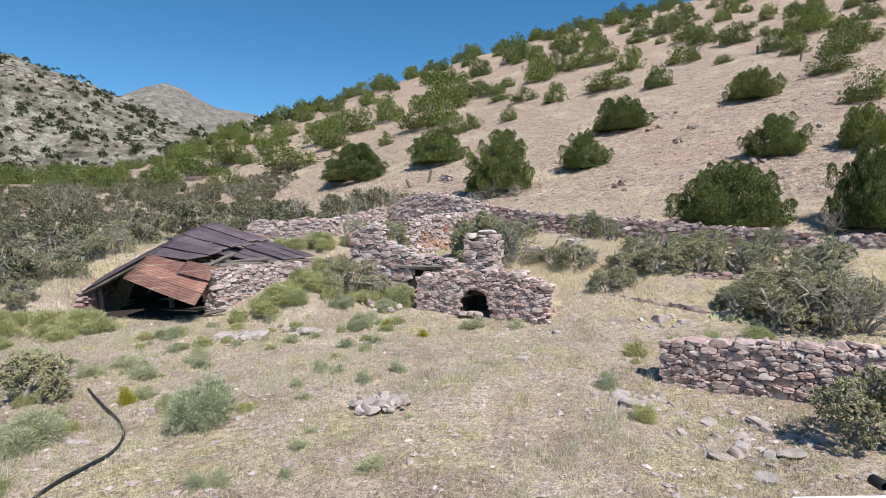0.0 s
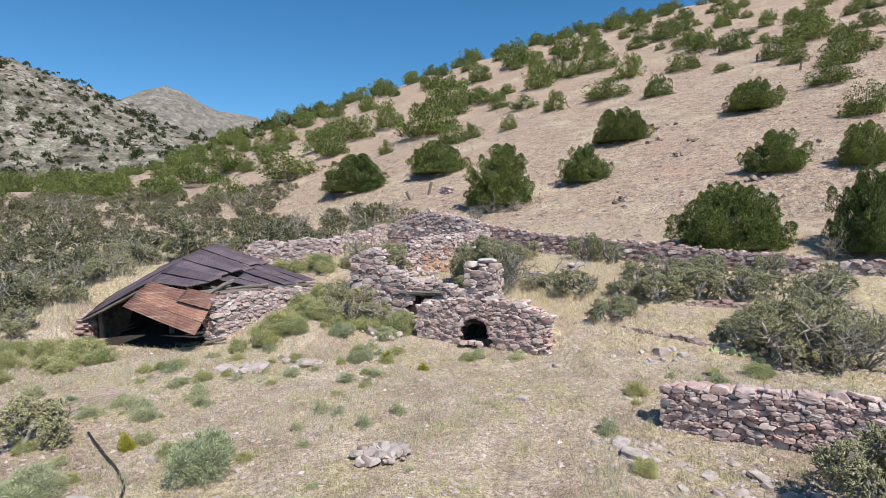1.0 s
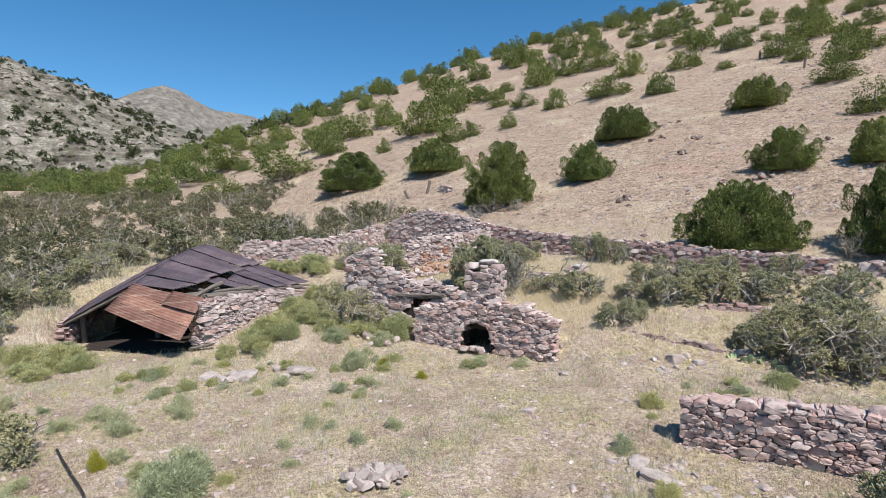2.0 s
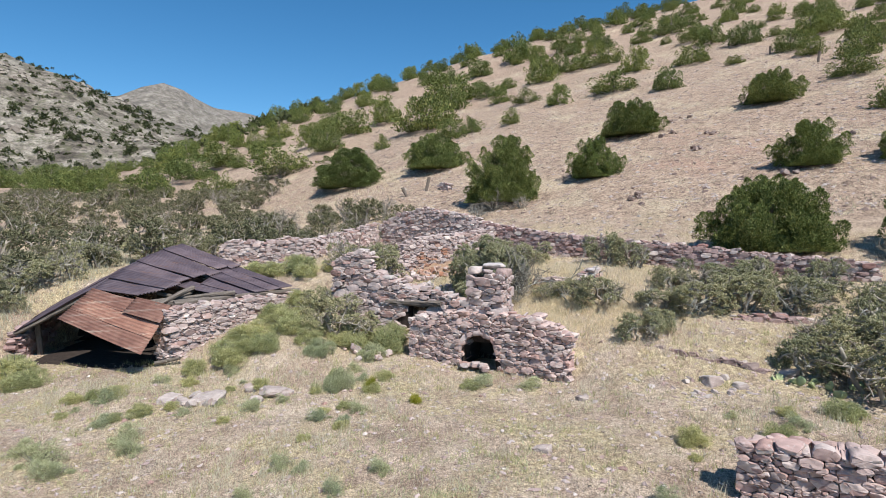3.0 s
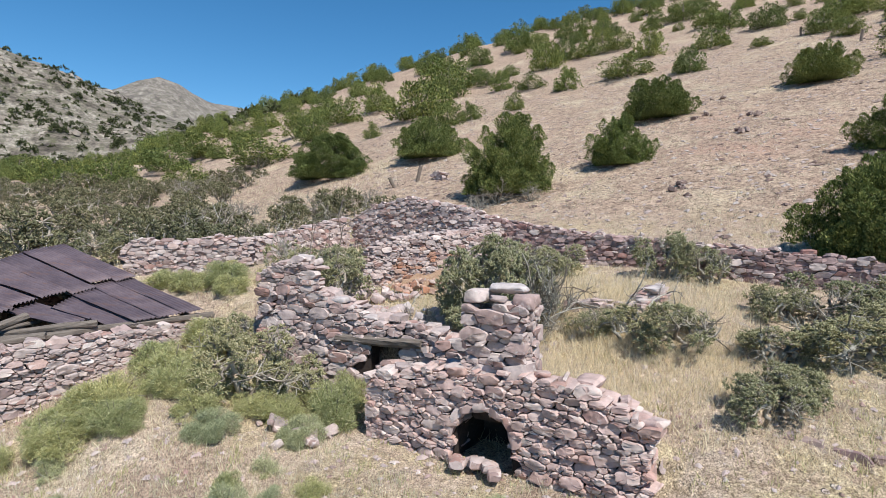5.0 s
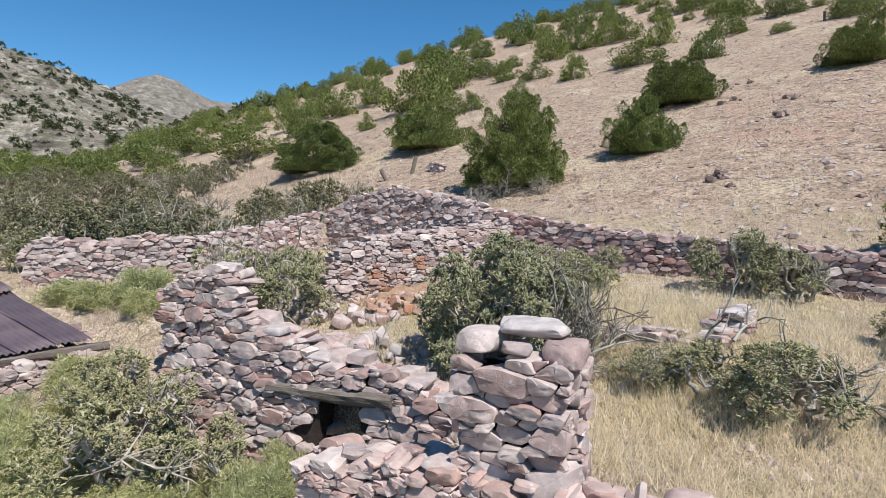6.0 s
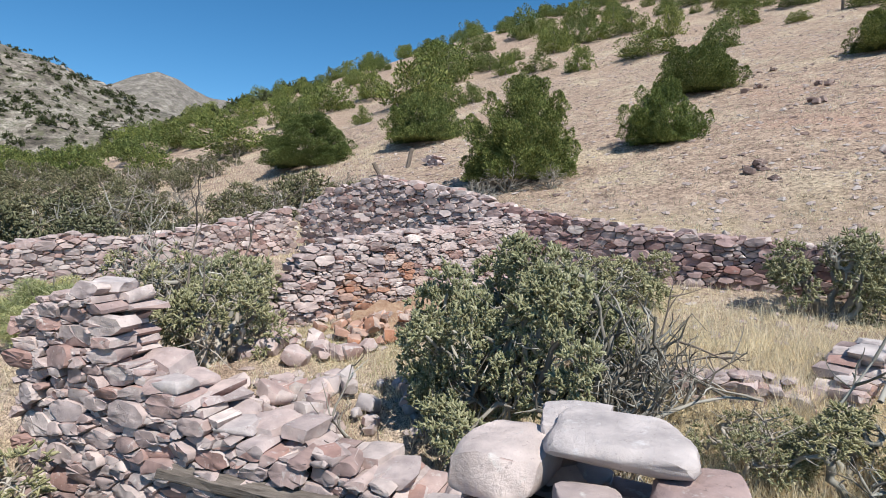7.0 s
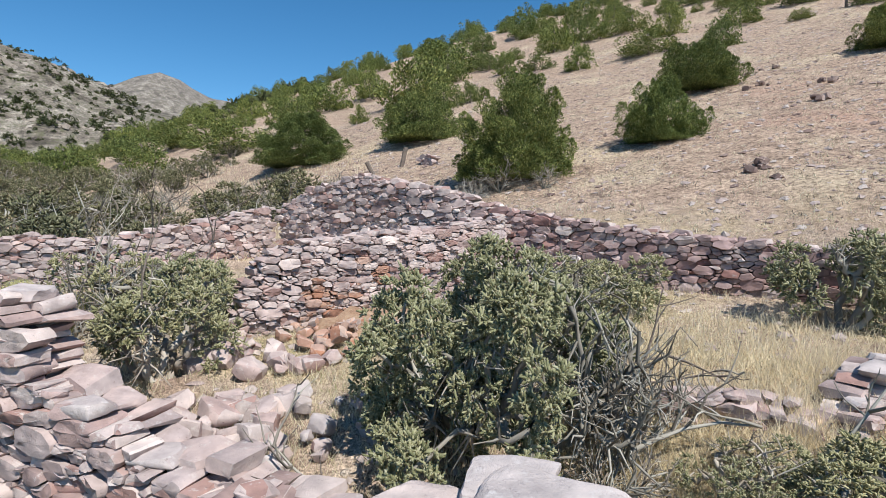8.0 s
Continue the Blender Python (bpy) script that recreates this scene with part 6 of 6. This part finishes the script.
def garden_hose():
    line = ((-6.9, 11.1), (-6.45, 10.6), (-5.65, 9.72), (-5.12, 9.05), (-4.9, 8.6), (-4.8, 8.1), (-4.88, 7.75), (-5.0, 7.4), (-5.08, 7.0), (-5.2, 6.4), (-5.6, 5.6))
    pts = []
    for k in range(len(line) - 1):
        a, b = line[k], line[k + 1]
        p, q = line[max(k - 1, 0)], line[min(k + 2, len(line) - 1)]
        for i in range(6):
            f = i / 6
            c = [0.5 * (2 * a[m] + (b[m] - p[m]) * f + (2 * p[m] - 5 * a[m] + 4 * b[m] - q[m]) * f * f + (3 * a[m] - p[m] - 3 * b[m] + q[m]) * f ** 3) for m in (0, 1)]
            pts.append((c[0], c[1], gz(c[0], c[1]) + 0.03 + 0.02 * math.sin(k * 1.3 + f)))
    t = Tubes()
    t.add(pts, [0.023] * len(pts), 8)
    m, tree, b = material("black_poly_pipe", 0.45)
    tree.links.new(ramp(tree, fuzz(tree, 12.0), [(0.3, (0.014, 0.014, 0.016)), (0.7, (0.045, 0.042, 0.04))]), b.inputs["Base Color"])
    tagged(new("water_pipe", t.mesh("water_pipe", m)), "black plastic water pipe curving over the yard", "pipe")


garden_hose()


def pad_mesh(seed):
    rng = random.Random(seed)
    bm = bmesh.new()
    bmesh.ops.create_uvsphere(bm, u_segments=10, v_segments=7, radius=0.5)
    for v in bm.verts:
        v.co = Vector((v.co.x * (0.72 + 0.3 * (v.co.z + 0.5)), v.co.y * 0.17, v.co.z + 0.48)) + Vector((rng.uniform(-1, 1), rng.uniform(-0.4, 0.4), rng.uniform(-1, 1))) * 0.012
    me = bpy.data.meshes.new("pad")
    bm.to_mesh(me)
    bm.free()
    me.materials.append(PAD)
    me.polygons.foreach_set("use_smooth", [True] * len(me.polygons))
    return me


PADS = [pad_mesh(k) for k in range(3)]


def prickly_pear(x, y, count, seed):
    ob = empty("prickly_pear", pose(x, y, gz(x, y)), "pale green prickly pear with flat oval pads", "cactus", "prickly pears by the terrace")
    rng = random.Random(seed)
    seats = [Matrix.Translation((rng.uniform(-0.4, 0.4), rng.uniform(-0.25, 0.25), 0)) for _ in range(max(3, count // 3))]
    for k in range(count):
        if k < len(seats):
            m = seats[k] @ pose(0, 0, -0.02, rng.uniform(-25, 25), rng.uniform(-35, 35), rng.uniform(0, 180))
        else:
            m = rng.choice(seats) @ pose(rng.uniform(-0.06, 0.06), 0, 0.2, rng.uniform(-30, 30), rng.uniform(-50, 50), rng.uniform(-50, 50))
        s = rng.uniform(0.14, 0.22)
        put("pad", PADS[k % 3], ob, m @ Matrix.Diagonal((s, s, s, 1)))
        seats.append(m)


prickly_pear(7.3, 13.9, 12, 1)
prickly_pear(7.8, 13.6, 9, 2)
prickly_pear(6.9, 14.1, 5, 3)


def dead_limb(x, y, z, long, turn, rise, seed, label="bare dark cholla limb lying in the grass"):
    rng = np.random.default_rng(seed)
    t = Tubes()

    def go(p, d, l, r, level):
        pts, radii = [p], [r]
        for k in range(4):
            d = d + rng.normal(size=3) * 0.22
            d /= np.linalg.norm(d)
            p = p + d * l / 4
            pts.append(p), radii.append(r * (1 - 0.17 * (k + 1)))
            if level and k > 0:
                go(p, d + rng.normal(size=3) * 0.75, l * 0.55, r * 0.6, level - 1)
        t.add(pts, radii, 6)

    go(np.zeros(3), np.array([math.cos(turn), math.sin(turn), rise]), long, 0.022, 2)
    plant("dead_limb", (("branching", t.mesh("branching", BARK if seed % 2 else TWIG)),), pose(x, y, gz(x, y) + z), label, "branch", "bare limbs among the ruins")


for k, (x, y, z, l, turn, rise) in enumerate(((2.35, 19.2, 0.15, 1.1, -0.1, 0.5), (2.2, 19.5, 0.2, 1.2, 0.4, 0.6), (3.4, 18.6, 0.1, 0.9, 0.3, 0.7), (1.9, 19.6, 0.3, 1.0, 0.9, 0.9), (0.5, 19.2, 0.02, 0.9, 2.9, 0.15), (0.7, 18.9, 0.02, 0.8, 3.4, 0.12), (4.2, 18.9, 0.2, 0.8, 0.2, 0.5),
                                             (-2.7, 21.9, 0.2, 1.3, 1.2, 1.2), (-3.1, 22.2, 0.2, 1.4, 2.0, 1.4), (-2.4, 22.5, 0.2, 1.3, 0.6, 1.5))):
    dead_limb(x, y, z, l, turn, rise, 70 + k)


def twig_bush(x, y, wide, high, seed, label, group):
    """A leafless shrub of grey limbs, each a part."""
    rng = np.random.default_rng(seed)

    def go(t, p, d, l, r, level):
        d = d / np.linalg.norm(d)
        mid = p + (d + rng.normal(size=3) * 0.12) * l * 0.5
        q = p + (d + rng.normal(size=3) * 0.16) * l
        t.add([p, mid, q], [r, r * 0.85, r * 0.65], 4)
        if level:
            for _ in range(3):
                go(t, q if rng.random() < 0.6 else mid, d + rng.normal(size=3) * 0.55, l * 0.68, r * 0.6, level - 1)

    limbs = []
    for k in range(9):
        a = math.tau * k / 9 + rng.uniform(0, 0.5)
        limbs.append(Tubes())
        go(limbs[-1], np.zeros(3), np.array([math.cos(a) * rng.uniform(0.3, 1.3), math.sin(a) * rng.uniform(0.3, 1.3), 1.0]), 0.45, 0.026, 3)
    v = np.concatenate([p for t in limbs for p in t.v])
    m = pose(x, y, gz(x, y) - 0.04) @ Matrix.Diagonal((wide / (np.ptp(v[:, 0])), wide / np.ptp(v[:, 1]), high / v[:, 2].max(), 1))
    plant("dead_shrub", [("limb", t.mesh("limb", TWIG)) for t in limbs], m, label, "shrub", group)


for k, (x, y, w, h) in enumerate(((2.45, 19.3, 1.3, 1.1), (2.2, 18.9, 0.9, 0.7), (9.6, 12.9, 2.3, 1.5), (8.9, 12.7, 1.6, 1.2), (3.2, 33.6, 2.2, 1.3), (4.6, 33.2, 1.6, 0.9), (2.2, 32.6, 1.5, 1.1), (-3.2, 39.0, 1.8, 1.3), (-5.5, 37.5, 2.0, 1.4), (-7.2, 38.5, 1.8, 1.3), (-4.6, 34.5, 1.7, 1.2), (-8.8, 36.0, 2.0, 1.3), (13.1, 18.8, 1.4, 1.1), (-2.6, 36.0, 1.5, 1.0), (-3.3, 21.8, 1.3, 1.2), (-10.0, 33.0, 1.8, 1.2))):
    twig_bush(x, y, w, h, 90 + k, "leafless grey dead shrub in dry grass", "dead shrubs")


def white_truck():
    """The cab roof of the vehicle that stands just below the start."""
    base = gz(3.0, 3.2)
    ob = empty("parked_truck", pose(1.5, 2.835, base), "parked white pickup with a black round lamp", "truck")
    white, tree, b = material("white_car_paint", 0.25)
    tree.links.new(ramp(tree, fuzz(tree, 3.0), [(0.3, (0.76, 0.77, 0.78)), (0.7, (0.82, 0.82, 0.82))]), b.inputs["Base Color"])
    black, tree, b = material("black_rubber", 0.6)
    tree.links.new(ramp(tree, fuzz(tree, 20.0), [(0.3, (0.012, 0.012, 0.013)), (0.7, (0.03, 0.03, 0.03))]), b.inputs["Base Color"])
    pane, tree, b = material("truck_glass", 0.05)
    b.inputs["Base Color"].default_value = (0.03, 0.035, 0.04, 1)

    def slab(name, size, at, mat, bevel, taper=1.0, label=""):
        bm = bmesh.new()
        bmesh.ops.create_cube(bm, size=1.0)
        for v in bm.verts:
            k = taper if v.co.z > 0 else 1.0
            v.co = Vector((v.co.x * size[0] * k, v.co.y * size[1] * (1 - (1 - k) * 0.6), v.co.z * size[2]))
        bmesh.ops.bevel(bm, geom=bm.edges[:], offset=bevel, segments=3, affect="EDGES")
        me = bpy.data.meshes.new(name)
        bm.to_mesh(me)
        bm.free()
        me.materials.append(mat)
        me.polygons.foreach_set("use_smooth", [True] * len(me.polygons))
        me.set_sharp_from_angle(angle=radians(20))
        return put(name, me, ob, pose(*at), label)

    slab("body", (4.4, 1.75, 0.62), (1.2, 0, 0.72), white, 0.1)
    slab("cab", (1.9, 1.6, 0.62), (1.0, 0, 1.34), white, 0.035, 0.82)
    slab("windscreen", (0.03, 1.25, 0.42), (0.02, 0, 1.33), pane, 0.01)
    for x in (-0.2, 2.6):
        for y in (-0.85, 0.85):
            t = Tubes()
            t.add([(0, -0.11, 0), (0, -0.1, 0), (0, 0.1, 0), (0, 0.11, 0)], [0.2, 0.36, 0.36, 0.2], 20)
            put("wheel", t.mesh("wheel", black), ob, pose(x, y, 0.36))
    t = Tubes()
    t.add([(0, 0, 0), (0, 0.02, 0), (0, 0.09, 0), (0, 0.11, 0)], [0.022, 0.034, 0.034, 0.014], 14)
    lamp = put("round_lamp", t.mesh("round_lamp", black), ob, pose(0.80, 0.68, 1.70), "black round lamp on a short stalk")


white_truck()
